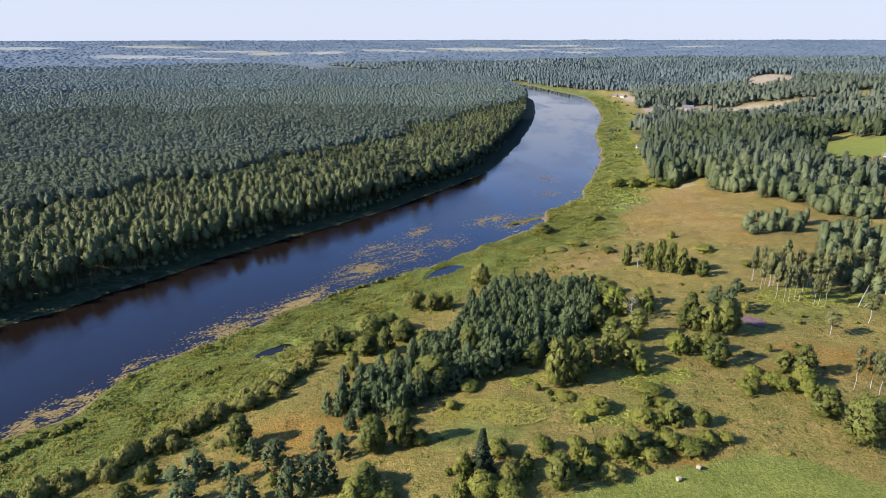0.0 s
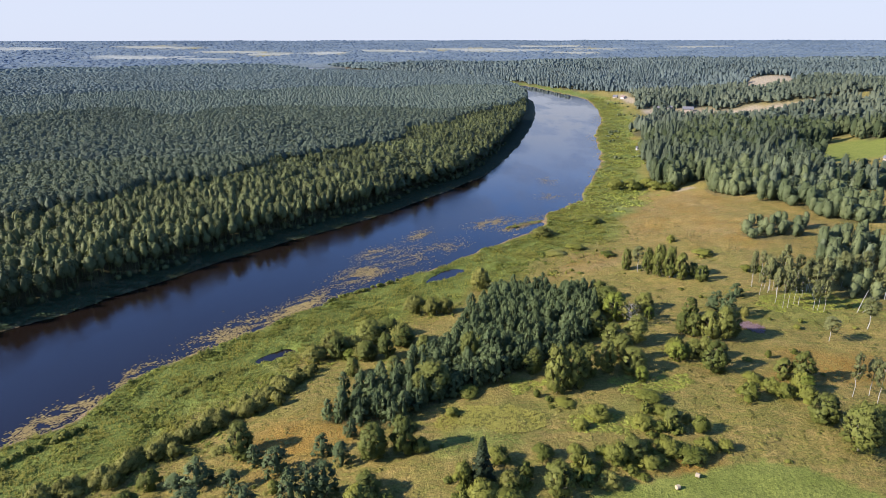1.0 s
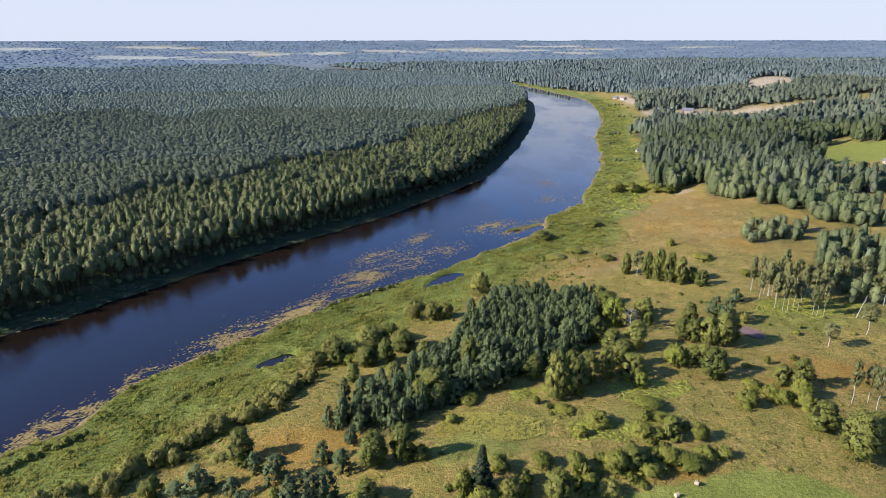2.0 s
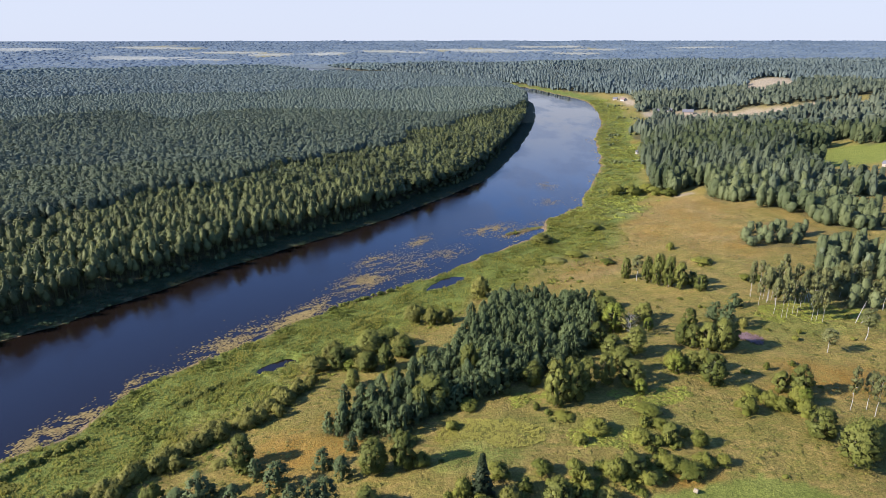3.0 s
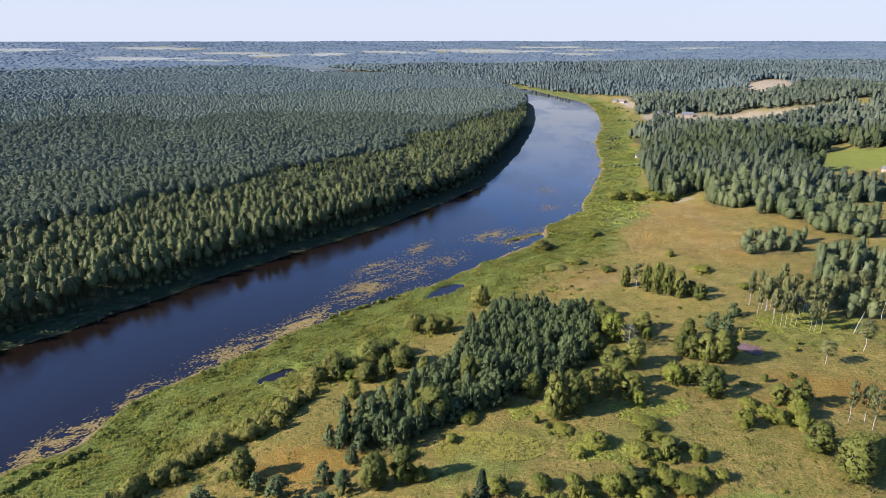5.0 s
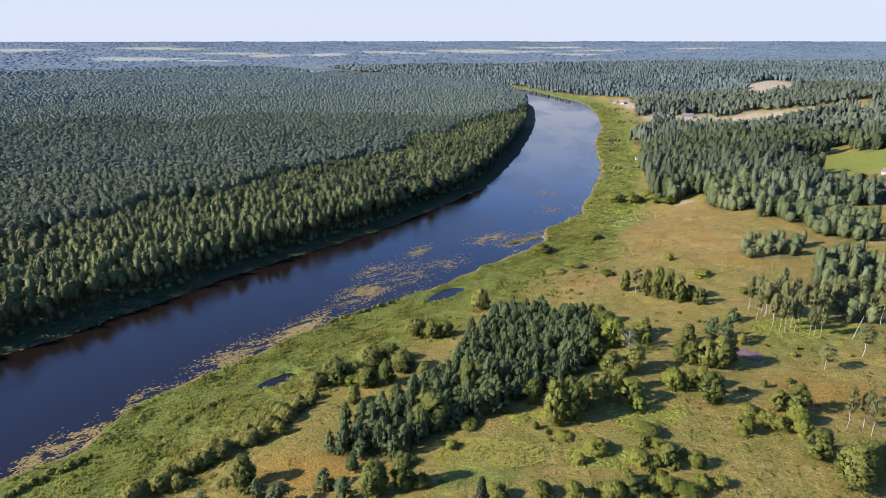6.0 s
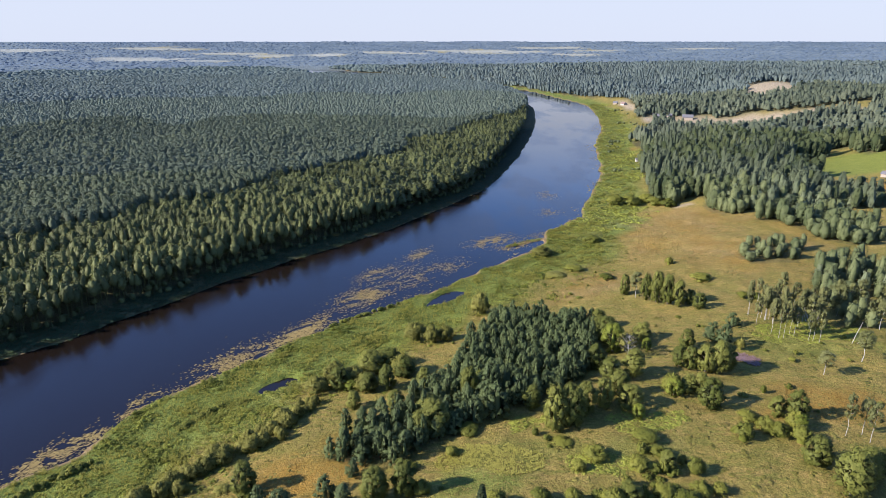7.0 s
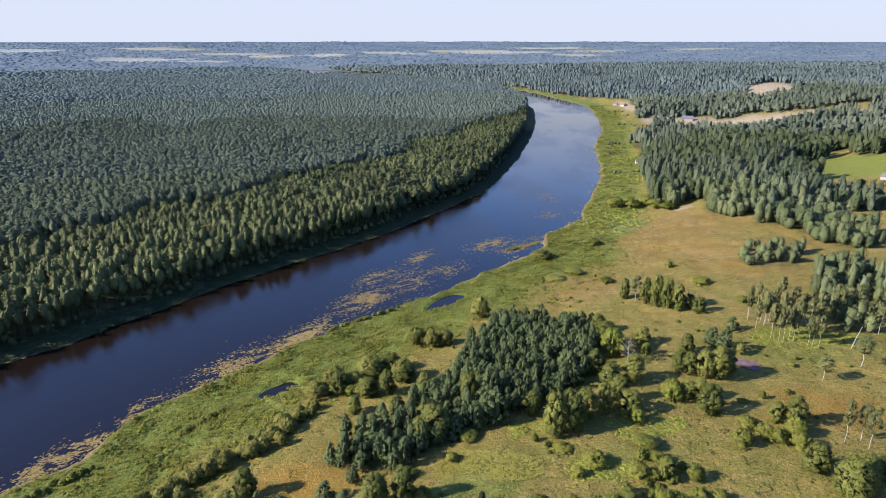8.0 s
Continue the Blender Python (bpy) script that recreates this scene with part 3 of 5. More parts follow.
def forest(name, material, label, x, y, h, w, forms, seed, sink=0.3, patch=40, vary=1.0):
    """One mesh of many trees, each a turned and stretched copy of one of the forms."""
    r = np.random.default_rng(seed)
    z = height(x, y) - sink
    pick = r.integers(0, len(forms), len(x))
    turn = r.uniform(0, 2 * np.pi, len(x))
    own = np.clip(0.2 + vary * (r.normal(0, 0.15, len(x)) + 0.7 * (lattice(x, y, patch, 71) - 0.5) + 0.5 * (lattice(x, y, patch * 0.3, 72) - 0.5)), -0.15, 0.8)
    all_tris, all_tone, all_bent = [], [], []
    for k, (tris, tone, bent) in enumerate(forms):
        m = pick == k
        if not m.any():
            continue
        c, s = np.cos(turn[m])[:, None, None], np.sin(turn[m])[:, None, None]
        tx, ty, tz = tris[None, :, :, 0], tris[None, :, :, 1], tris[None, :, :, 2]
        ww, hh = w[m][:, None, None], h[m][:, None, None]
        lean = r.normal(0, 0.03, (m.sum(), 1, 1)) * hh * tz
        px = (tx * c - ty * s) * ww + x[m][:, None, None] + lean
        py = (tx * s + ty * c) * ww + y[m][:, None, None]
        pz = tz * hh + z[m][:, None, None]
        all_tris.append(np.stack([px, py, pz], -1).reshape(-1, 3, 3))
        bx, by, bz = bent[None, :, :, 0], bent[None, :, :, 1], bent[None, :, :, 2]
        all_bent.append(np.stack([bx * c - by * s, bx * s + by * c, np.broadcast_to(bz, px.shape)], -1).reshape(-1, 3, 3).astype(np.float32))
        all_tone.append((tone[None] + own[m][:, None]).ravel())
    me = soup(name, np.concatenate(all_tris), np.concatenate(all_tone), np.concatenate(all_bent))
    return tagged(part(name, me, material), label, "forest", kind="stuff")


# crowns of the forests: where the crown begins, and its half widths from foot to tip
SHAPES = {"pine": (0.54, (0.20, 0.42, 0.49, 0.45, 0.33, 0.14)), "belt": (0.54, (0.20, 0.42, 0.49, 0.46, 0.35, 0.15)), "low": (0.10, (0.30, 0.44, 0.44, 0.34, 0.19)),
          "round": (0.12, (0.26, 0.43, 0.49, 0.44, 0.28)), "far": (0.34, (0.36, 0.48, 0.38, 0.16)), "far_round": (0.12, (0.30, 0.48, 0.40)), "distant": (0.40, (0.44, 0.46, 0.24)), "herb": (0.0, (0.50, 0.46, 0.30))}


def unit_forms(count, kind, leaf, size, seed, h, w, sides=7, trunk=True):
    """Crowns for the forests, built h high and w wide and kept as shares of both."""
    low, shape = SHAPES[kind]
    made = []
    for i in range(count):
        r = np.random.default_rng(seed + i)
        crown = body(r, h, w, low, np.array(shape), sides, leaf, size, 0.82 if sides > 5 else 0.94)
        if trunk:
            pole = spar((0, 0, 0), (0, 0, 0.8 * h), 0.16, 0.06, 3)
            crown = joined(crown, (pole, np.full(len(pole), 0.1), facing(pole)))
        tris, tone, bent = crown
        tris = tris / np.array([w, w, h])
        tris[..., 2] = tris[..., 2].clip(0, 1.04)
        made.append((tris, tone, bent))
    return made


def body(r, h, w, low, shape, sides, leaf, size, heart=0.66):
    """A dense lobed crown with leaf sprays all over it."""
    n = len(shape)
    rows = np.linspace(low, 0.95, n)
    ang = np.linspace(0, 2 * np.pi, sides, endpoint=False)[None] + r.uniform(0, 0.5, (n, 1)) + r.normal(0, 0.12, (n, sides))
    rad = heart * w * shape[:, None] * r.uniform(0.66, 1.2, (n, sides))
    ring = np.stack([rad * np.cos(ang), rad * np.sin(ang), h * (rows[:, None] + r.normal(0, 0.03, (n, sides)))], -1)
    top = np.array([r.normal() * 0.04 * w, r.normal() * 0.04 * w, h * 0.97])

    def way(p):
        share = np.clip((p[..., 2:] / h - low) / (1 - low), 0, 1)
        rise = (-0.48 if sides > 5 else 0.70) + (1.34 if sides > 5 else 0.27) * share ** 0.75
        flat = unit(p * np.array([1, 1, 0]))
        return unit(flat * np.sqrt(np.clip(1 - rise ** 2, 0.05, 1)) + np.array([0, 0, 1]) * rise)

    a, b = ring[:-1], ring[1:]
    a2, b2 = np.roll(a, -1, 1), np.roll(b, -1, 1)
    tris = [np.stack([a, a2, b2], 2).reshape(-1, 3, 3), np.stack([a, b2, b], 2).reshape(-1, 3, 3),
            np.stack([ring[-1], np.roll(ring[-1], -1, 0), np.broadcast_to(top, ring[-1].shape)], 1)]
    tris = np.concatenate(tris)
    bent = way(tris)
    # crown tops painted paler than their feet, as daylight would leave them
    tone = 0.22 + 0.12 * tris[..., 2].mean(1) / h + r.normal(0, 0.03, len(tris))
    if leaf:
        t, turn = r.uniform(0, 1, leaf) ** 1.1, r.uniform(0, 2 * np.pi, leaf)
        reach = w * np.interp(t, np.linspace(0, 1.05, n), shape) * (heart - 0.1 + (1.2 - heart) * r.random(leaf) ** 0.8)
        lobe = 1 + 0.16 * np.sin(3 * turn + 9 * t + r.uniform(0, 6))
        p = np.stack([reach * lobe * np.cos(turn), reach * lobe * np.sin(turn), h * (low + (1.02 - low) * t)], -1)
        normal = unit(way(p) + 0.4 * r.normal(size=p.shape))
        u = unit(np.cross(normal, r.normal(size=p.shape) * np.array([1, 1, 0.4])))
        v = np.cross(normal, u)
        q = size * r.uniform(0.55, 1.4, (leaf, 1))
        tris = np.concatenate([tris, np.stack([p + v * q * 0.8, p - v * q * 0.5 + u * q * 0.5, p - v * q * 0.4 - u * q * 0.5], 1)])
        bent = np.concatenate([bent, np.repeat(unit(way(p) + 0.13 * r.normal(size=p.shape))[:, None], 3, 1)])
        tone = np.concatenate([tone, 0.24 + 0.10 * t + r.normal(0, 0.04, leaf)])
    return tris, np.clip(tone, 0, 1), bent


def domes(count, seed):
    """Low uneven domes for woods so far off that only the canopy shows."""
    made = []
    for i in range(count):
        r = np.random.default_rng(seed + i)
        t = np.linspace(0, 2 * np.pi, 5, endpoint=False) + r.uniform(0, 0.5, 5)
        lo = np.stack([0.5 * np.cos(t), 0.5 * np.sin(t), np.zeros(5)], 1) * r.uniform(0.8, 1.2, (5, 1))
        hi = np.stack([0.3 * np.cos(t), 0.3 * np.sin(t), r.uniform(0.55, 0.9, 5)], 1)
        top = np.array([r.normal() * 0.06, r.normal() * 0.06, 1.0])
        lo2, hi2 = np.roll(lo, -1, 0), np.roll(hi, -1, 0)
        tris = np.concatenate([np.stack([lo, lo2, hi2], 1), np.stack([lo, hi2, hi], 1), np.stack([hi, hi2, np.broadcast_to(top, hi.shape)], 1)])
        made.append((tris, r.uniform(0.2, 0.3, len(tris)), unit(0.4 * tris * np.array([1, 1, 0]) + np.array([0, 0, 0.9]))))
    return made


def herb_forms(count, seed):
    """Low tussocks of leaves, broader than high."""
    made = []
    for i in range(count):
        r = np.random.default_rng(seed + i)
        n = 22
        turn, out = r.uniform(0, 2 * np.pi, n), 0.5 * np.sqrt(r.random(n))
        p = np.stack([out * np.cos(turn), out * np.sin(turn), (1 - (out / 0.56) ** 2) * r.uniform(0.35, 1.0, n)], -1)
        way = unit(p * np.array([1, 1, 0]) * 1.5 + np.array([0, 0, 0.75]) + 0.35 * r.normal(size=p.shape))
        u = unit(np.cross(way, r.normal(size=p.shape)))
        v = np.cross(way, u)
        q = r.uniform(0.12, 0.28, (n, 1))
        tris = np.stack([p + v * q, p - v * q * 0.6 + u * q * 0.7, p - v * q * 0.5 - u * q * 0.7], 1)
        tris[..., 2] = tris[..., 2].clip(0, 1.1)
        # herb tops carry painted light as well: tone rises with height
        made.append((tris, np.clip(0.22 + 0.15 * p[:, 2] + r.normal(0, 0.07, n), 0, 1), np.repeat(unit(way + np.array([0, 0, 0.35]))[:, None], 3, 1)))
    return made


NEAR_PINES = unit_forms(7, "pine", 150, 0.78, 100, 22, 6, 6)
BELT_FORMS = unit_forms(7, "belt", 130, 0.66, 200, 17, 5.5, 6)
BELT_FAR = unit_forms(6, "belt", 30, 1.25, 250, 17, 5.5, 4, False)
DISTANT = unit_forms(6, "distant", 3, 2.2, 350, 18, 9, 4, False)
MID_FORMS = unit_forms(6, "pine", 16, 1.3, 320, 20, 6.5, 4, False)
FAR_FORMS = unit_forms(5, "far", 9, 1.6, 300, 20, 7, 4, False)
ROUND_FORMS = unit_forms(7, "round", 250, 0.60, 400, 12, 6.5, 6)
MID_ROUND = unit_forms(6, "round", 90, 0.92, 450, 12, 6.5, 5)
FAR_ROUND = unit_forms(4, "far_round", 6, 2.2, 500, 13, 8, 4, False)
WOOD_PINES = unit_forms(7, "low", 250, 0.58, 130, 13, 6.8, 6)
MIDDLE_PINES = unit_forms(6, "low", 90, 0.95, 330, 16, 7.8, 5)
BEYOND_PINES = unit_forms(5, "far", 22, 1.7, 360, 17, 9, 4, False)
CANOPY = domes(5, 600)
HERB_FORMS = herb_forms(8, 700)


def belt_edge(x, y):
    """How far inland the young belt reaches: it narrows towards the bend."""
    wide = np.interp(np.hypot(x, y), (0, 450, 540, 660, 800, 950, 1080, 1400), (108, 112, 124, 110, 76, 45, 18, 13))
    return wide + (lattice(x, y, 45, 51) - 0.5) * np.minimum(28, wide * 0.4)


def grow_woods():
    r = np.random.default_rng(5)
    # light belt of young trees along the left bank
    x, y = spread(200, 1350, 4.1, 41)
    d, l = banks(x, y)
    edge = belt_edge(x, y)
    m = (l > 15) & (l < edge)
    x, y, l = x[m], y[m], l[m]
    h, w, near = 12.0 + 7.2 * r.random(len(x)) ** 0.9 - 1.0 * (1 - smooth(10, 26, l)), r.uniform(3.7, 6.6, len(x)) + 1.2 * smooth(380, 460, np.hypot(x, y)), np.hypot(x, y) < 440
    for pick, forms, name in ((near, BELT_FORMS, "young_forest_belt"), (~near, BELT_FAR, "young_forest_belt_upriver")):
        forest(name, BELT, "light green belt of young birch and pine along the river bank", x[pick], y[pick], h[pick], w[pick], forms, 61)
    x, y = spread(200, 640, 3.4, 43)
    d, l = banks(x, y)
    m = (l > 13) & (l < 25) & (r.random(len(x)) < 0.36)
    forest("bank_undergrowth", BELT, "shaded green undergrowth at the edge of the forest", x[m], y[m], r.uniform(1.4, 4.5, m.sum()), r.uniform(2.4, 4.6, m.sum()), ROUND_FORMS, 62)
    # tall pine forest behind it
    # each ring outwards takes a needle colour with more haze painted in
    for lo, hi, step, forms, mat, name in ((200, 560, 4.9, NEAR_PINES, FOREST_PINE, "pine_forest"), (560, 880, 5.6, MID_FORMS, HAZED_INNER_PINE, "pine_forest_beyond"), (880, 1250, 6.0, FAR_FORMS, HAZED_MID_PINE, "upriver_pine_forest"),
                                           (1250, 2000, 8.4, DISTANT, HAZED_FAR_PINE, "distant_pine_forest")):
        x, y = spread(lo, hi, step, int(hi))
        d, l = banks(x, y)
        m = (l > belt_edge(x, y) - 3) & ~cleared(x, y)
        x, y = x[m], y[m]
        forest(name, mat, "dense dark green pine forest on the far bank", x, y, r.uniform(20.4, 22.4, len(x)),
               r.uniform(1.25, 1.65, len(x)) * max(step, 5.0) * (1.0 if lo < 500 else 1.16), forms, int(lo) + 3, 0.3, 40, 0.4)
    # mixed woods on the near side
    # from 720 m outwards the leaf colours hold painted haze too
    for lo, hi, step, mat, name in ((230, 440, 5.4, MIXED, "mixed_wood"), (440, 720, 5.9, MIXED, "mixed_wood_middle"), (720, 1250, 6.6, HAZED_UPLAND, "mixed_wood_beyond"), (1250, 1900, 7.0, HAZED_HILL_PINE, "hillside_wood"), (1900, 2450, 12.5, HAZED_HILL_PINE, "ridge_wood")):
        x, y = spread(lo, hi, step, int(hi) + 1, 0.95)
        d, l = banks(x, y)
        m = woods_right(x, y, d) & (d > 0)
        x, y = x[m], y[m]
        conifer = lattice(x, y, 60, 53) + r.normal(0, 0.15, len(x)) > 0.50
        h, w = 7.0 + 8.0 * r.random(len(x)) ** 1.3 + 1.2 * smooth(1150, 1300, y) + 5.0 * smooth(390, 440, y) * (1 - smooth(740, 820, y)), np.maximum(r.uniform(5.2, 8.4, len(x)), step * r.uniform(0.85, 1.2, len(x)))
        tall = inside(x, y, WOOD_C)
        low = inside(x, y, WOOD_B)
        h, w = np.where(tall, h * 0.95, np.where(low, h * 0.6, h)), np.where(tall, w * 0.66, np.where(low, w * 0.7, w))
        for pick, forms, nm, mt in ((conifer, WOOD_PINES if hi < 500 else MIDDLE_PINES if hi < 800 else BEYOND_PINES if hi < 1300 else DISTANT, "conifers", MIXED_PINE if hi < 800 else HAZED_UPLAND if hi < 1300 else HAZED_HILL_PINE),
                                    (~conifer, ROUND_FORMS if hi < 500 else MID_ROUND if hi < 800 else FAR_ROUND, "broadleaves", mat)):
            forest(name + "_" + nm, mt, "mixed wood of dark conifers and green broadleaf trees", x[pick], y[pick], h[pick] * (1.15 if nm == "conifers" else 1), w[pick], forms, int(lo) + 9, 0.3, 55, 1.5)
    # scattered growth on the upper bank
    x, y = r.uniform(90, 330, 1500), r.uniform(420, 1150, 1500)
    d, l = banks(x, y)
    m = (d > 12) & (d < 70) & (lattice(x, y, 30, 57) > 0.68) & ~cleared(x, y) & ~((y < 470) & (x > 140))
    forest("bank_scrub", MIXED, "scattered green scrub along the upper bank", x[m], y[m], r.uniform(1.5, 4, m.sum()), r.uniform(3, 6, m.sum()), ROUND_FORMS, 58)
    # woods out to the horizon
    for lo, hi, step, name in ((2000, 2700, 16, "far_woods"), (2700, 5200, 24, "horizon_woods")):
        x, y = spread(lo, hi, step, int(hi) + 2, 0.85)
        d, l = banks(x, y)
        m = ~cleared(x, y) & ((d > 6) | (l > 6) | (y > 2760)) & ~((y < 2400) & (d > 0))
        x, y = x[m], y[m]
        # both far woods keep a blue haze in their base colour
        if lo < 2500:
            forest(name, HAZED_FAR_PINE, "hazy blue-green woods in the distance", x, y, r.uniform(9, 13, len(x)), np.full(len(x), step * 1.5), DISTANT, 2011, 1.0)
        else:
            forest(name, HAZED_HORIZON_WOOD, "hazy blue woods reaching to the horizon", x, y, 3 + 4 * r.random(len(x)) ** 2, r.uniform(20, 34, len(x)), CANOPY, 2911, 2.4, 260, 1.0)


grow_woods()


# ---- single trees and bushes ----
def family(count, build):
    """A few different plants of one kind, set aside to be copied."""
    return [build(np.random.default_rng(900 + 17 * i + count)) for i in range(count)]


def broad_tree(r):
    return make_plant("broadleaf_tree", round_crown(r, 10, 8, 84, 0.05), 46, 0.25, BROAD, GREY_BARK, 0.22, 8,
                      "full round-crowned green broadleaf tree in the meadow", "tree", "meadow trees", 10, 8, r, (0.10, 0.15, 0.14, 0.06), 0.10)


def lime_tree(r):
    return make_plant("broadleaf_tree", round_crown(r, 10, 8, 60, 0.05), 52, 0.27, LIME, GREY_BARK, 0.2, 7,
                      "bright yellow-green young broadleaf tree", "tree", "meadow trees", 10, 8, r, (0.08, 0.10, 0.08, 0.03), 0.10)


def young_pine(r):
    return make_plant("pine_tree", pine_crown(r, 9, 6.4, 42), 26, 0.28, PINE, BARK, 0.16, 6,
                      "dense blue-green young pine tree in the copse", "tree", "pine copse", 9, 6, r, (0.12, 0.17, 0.14, 0.06), 0.10)


def birch_tree(r):
    c, rad, flat = round_crown(r, 13, 4.6, 38, 0.42)
    return make_plant("birch_tree", (c * np.array([0.8, 0.8, 1]), rad * 1.1, 1.15), 34, 0.22, BIRCH_LEAF, WHITE_BARK, 0.085, 7,
                      "slender birch tree with a white trunk", "tree", "birches", 13, 5, r, (0.02, 0.03, 0.03, 0.02), 0.40)


def bush_plant(r):
    return make_plant("bush", bush_crown(r, 5, 6, 44), 46, 0.23, BUSH, GREY_BARK, 0.09, 7,
                      "rounded yellow-green bush in rough grass", "bush", "meadow bushes", 5, 6, r, (0.25, 0.26, 0.15), 0.0)


def low_shrub(r):
    return make_plant("bush", bush_crown(r, 5, 6, 20), 16, 0.6, BUSH, GREY_BARK, 0.09, 4,
                      "low green shrub in rough grass", "bush", "low shrubs", 5, 6, r, (0.25, 0.26, 0.15), 0.0)


def willow_plant(r):
    return make_plant("willow_bush", bush_crown(r, 6, 7, 48), 46, 0.25, WILLOW, GREY_BARK, 0.10, 7,
                      "rounded grey-green willow bush at the foot of the slope", "bush", "willow hedge", 6, 7, r, (0.25, 0.26, 0.15), 0.0)


def plant_all(rows, forms, base_h, base_w, seed):
    """The first plants are the forms themselves, the others copies."""
    r = np.random.default_rng(seed)
    for i, (x, y, h, w) in enumerate(rows):
        m = stand_at(x, y, h * 1.02, w, base_h, base_w, r.uniform(0, 360))
        k = i % len(forms)
        if forms[k][1]:
            forms[k] = (forms[k][0], False)
            forms[k][0].matrix_basis = m
        else:
            # copy_thing keeps the pattern's own stretch, so it is taken out first
            s = forms[k][0].scale
            copy_thing(forms[k][0], m @ Matrix.Diagonal((1 / s[0], 1 / s[1], 1 / s[2], 1)))


BROAD_ROWS = [(84.4, 268.9, 10.4, 5.2), (91.3, 260, 12.2, 5.6), (94.3, 254.4, 14.8, 7), (97.8, 250.5, 14.3, 6.4), (101.6, 247.9, 11.5, 6.3), (107.3, 250.1, 6.4, 5.3), (108.6, 243.1, 7.1, 6.2), (82, 192.7, 8.4, 5.9), (84.8, 190.1, 8.4, 5.8), (89, 187.8, 10.3, 7.2), (93.6, 187.3, 11.7, 8), (97.5, 189.6, 9.4, 6.1), (89.4, 206, 8.2, 5.8), (78.7, 175.4, 6.3, 6.1), (82.1, 174.4, 7.3, 5.4), (82.7, 167.2, 9.9, 8.4), (99.9, 161.5, 6.5, 5.4), (105, 160, 9.6, 7.1), (98.9, 139, 8.8, 7.9), (100.5, 126.9, 13.4, 9.7)]
CORNER_ROWS = [(107.5, 132.3, 10.2, 7.4), (112.5, 135.5, 7.8, 7.5), (62.5, 216.4, 10.4, 9.9), (53.2, 193.3, 9.5, 6.6), (55.8, 183.5, 8.6, 7.5), (64.1, 186.1, 9.8, 8.3), (55.9, 173.6, 9.3, 7.2), (49.6, 167.8, 9.6, 6.6), (57.3, 166.2, 8, 8.4), (32.5, 155.6, 14.7, 7.6), (37.6, 157.7, 13.7, 8.7), (27.9, 168.9, 8.2, 6), (43.3, 164.4, 10.3, 7.3), (76.2, 216.1, 7.4, 7.3), (62.8, 230.8, 8.5, 7.3), (-9.8, 130.7, 11.1, 7), (-54.1, 139.9, 10.3, 7.3), (-17.4, 129.5, 10.1, 7.6), (-2.4, 158.2, 11.1, 10.1), (-6.4, 156.2, 9.2, 7.4)]
FRONT_ROWS = [(59, 137.3, 7.5, 6.6), (58.5, 143.2, 5, 6.8), (63.7, 139.9, 6, 3.7), (54.6, 126.5, 7.4, 8.9), (45.3, 124.2, 8.5, 8.7), (48.3, 121.4, 5.8, 8.4), (37.6, 115.6, 7.5, 7.3), (69, 128.4, 5.5, 6.3), (25.6, 112.8, 12.3, 8.8), (31.6, 123.7, 8.2, 7.6), (15.1, 114, 8.2, 8), (18.9, 118.3, 7.1, 5.7), (-17.2, 115.5, 9.8, 8.5), (51.6, 136.8, 7, 9), (108.7, 204.8, 8.5, 5.3), (12.5, 185.4, 12.8, 7.6), (8.4, 177.5, 12.1, 6.7), (-37, 197.1, 8.3, 8.2), (-27.2, 208.5, 9.2, 10.6), (-20.1, 212.5, 8.2, 8.6)]
PINE_ROWS = [(-48.6, 134.3, 6.9, 4.3), (-41.3, 128.8, 8.9, 6.9), (-61.1, 128.2, 8.4, 7.8), (-51.4, 124.8, 5.7, 5.2), (-30.4, 114.8, 10.8, 6.6), (-26.8, 116.1, 9.8, 7.1), (-34.1, 113.8, 10.9, 6), (-45.1, 113.8, 8.3, 7.5), (-58.9, 116, 7.4, 7.6), (-31.1, 134.8, 6.3, 5.8), (-25.1, 128.9, 7.2, 5.6), (100.6, 211.2, 8.6, 6.7), (103.8, 206.6, 9.5, 7), (114.5, 224.6, 6.6, 5.7), (16.3, 164.5, 14.1, 7.6), (13.2, 165, 11.3, 6.3), (24.1, 173.3, 10.8, 5.4), (-66.8, 128, 4.7, 6.3), (-24.7, 140.9, 6.4, 4.3), (15.4, 175.4, 15.8, 7.3)]
BUSH_ROWS = [(-73.9, 129.3, 6.4, 6.4), (-76.4, 121.7, 5.1, 6.7), (-40, 121, 3.9, 3.7), (-5.5, 130.6, 4.4, 4.7), (-16, 129.8, 4.1, 3.9), (-18.5, 110.6, 7.2, 8.3), (-12.7, 110.7, 4.2, 6.9), (2.4, 146.6, 3.6, 4.2), (41.4, 142.4, 4.8, 7.1), (35.9, 137.6, 3.3, 4.2), (40.7, 122.6, 6.6, 6.5), (66.1, 136.5, 5.4, 4.8), (73.1, 174.9, 8.3, 6.8), (101.7, 154.6, 6.8, 5.6), (100.1, 148.2, 5.8, 6.7), (95.6, 151.6, 5, 5.9), (84.8, 150.3, 6.5, 6.7), (90.1, 159.3, 4, 6.4), (93.1, 154.3, 5.2, 5.9), (94.8, 377.2, 5.1, 12.9), (120.7, 313.5, 5, 4.8), (125.1, 282, 4.6, 10.8), (102.4, 174.6, 3.2, 2.1), (64.1, 128.1, 4, 5.8)]
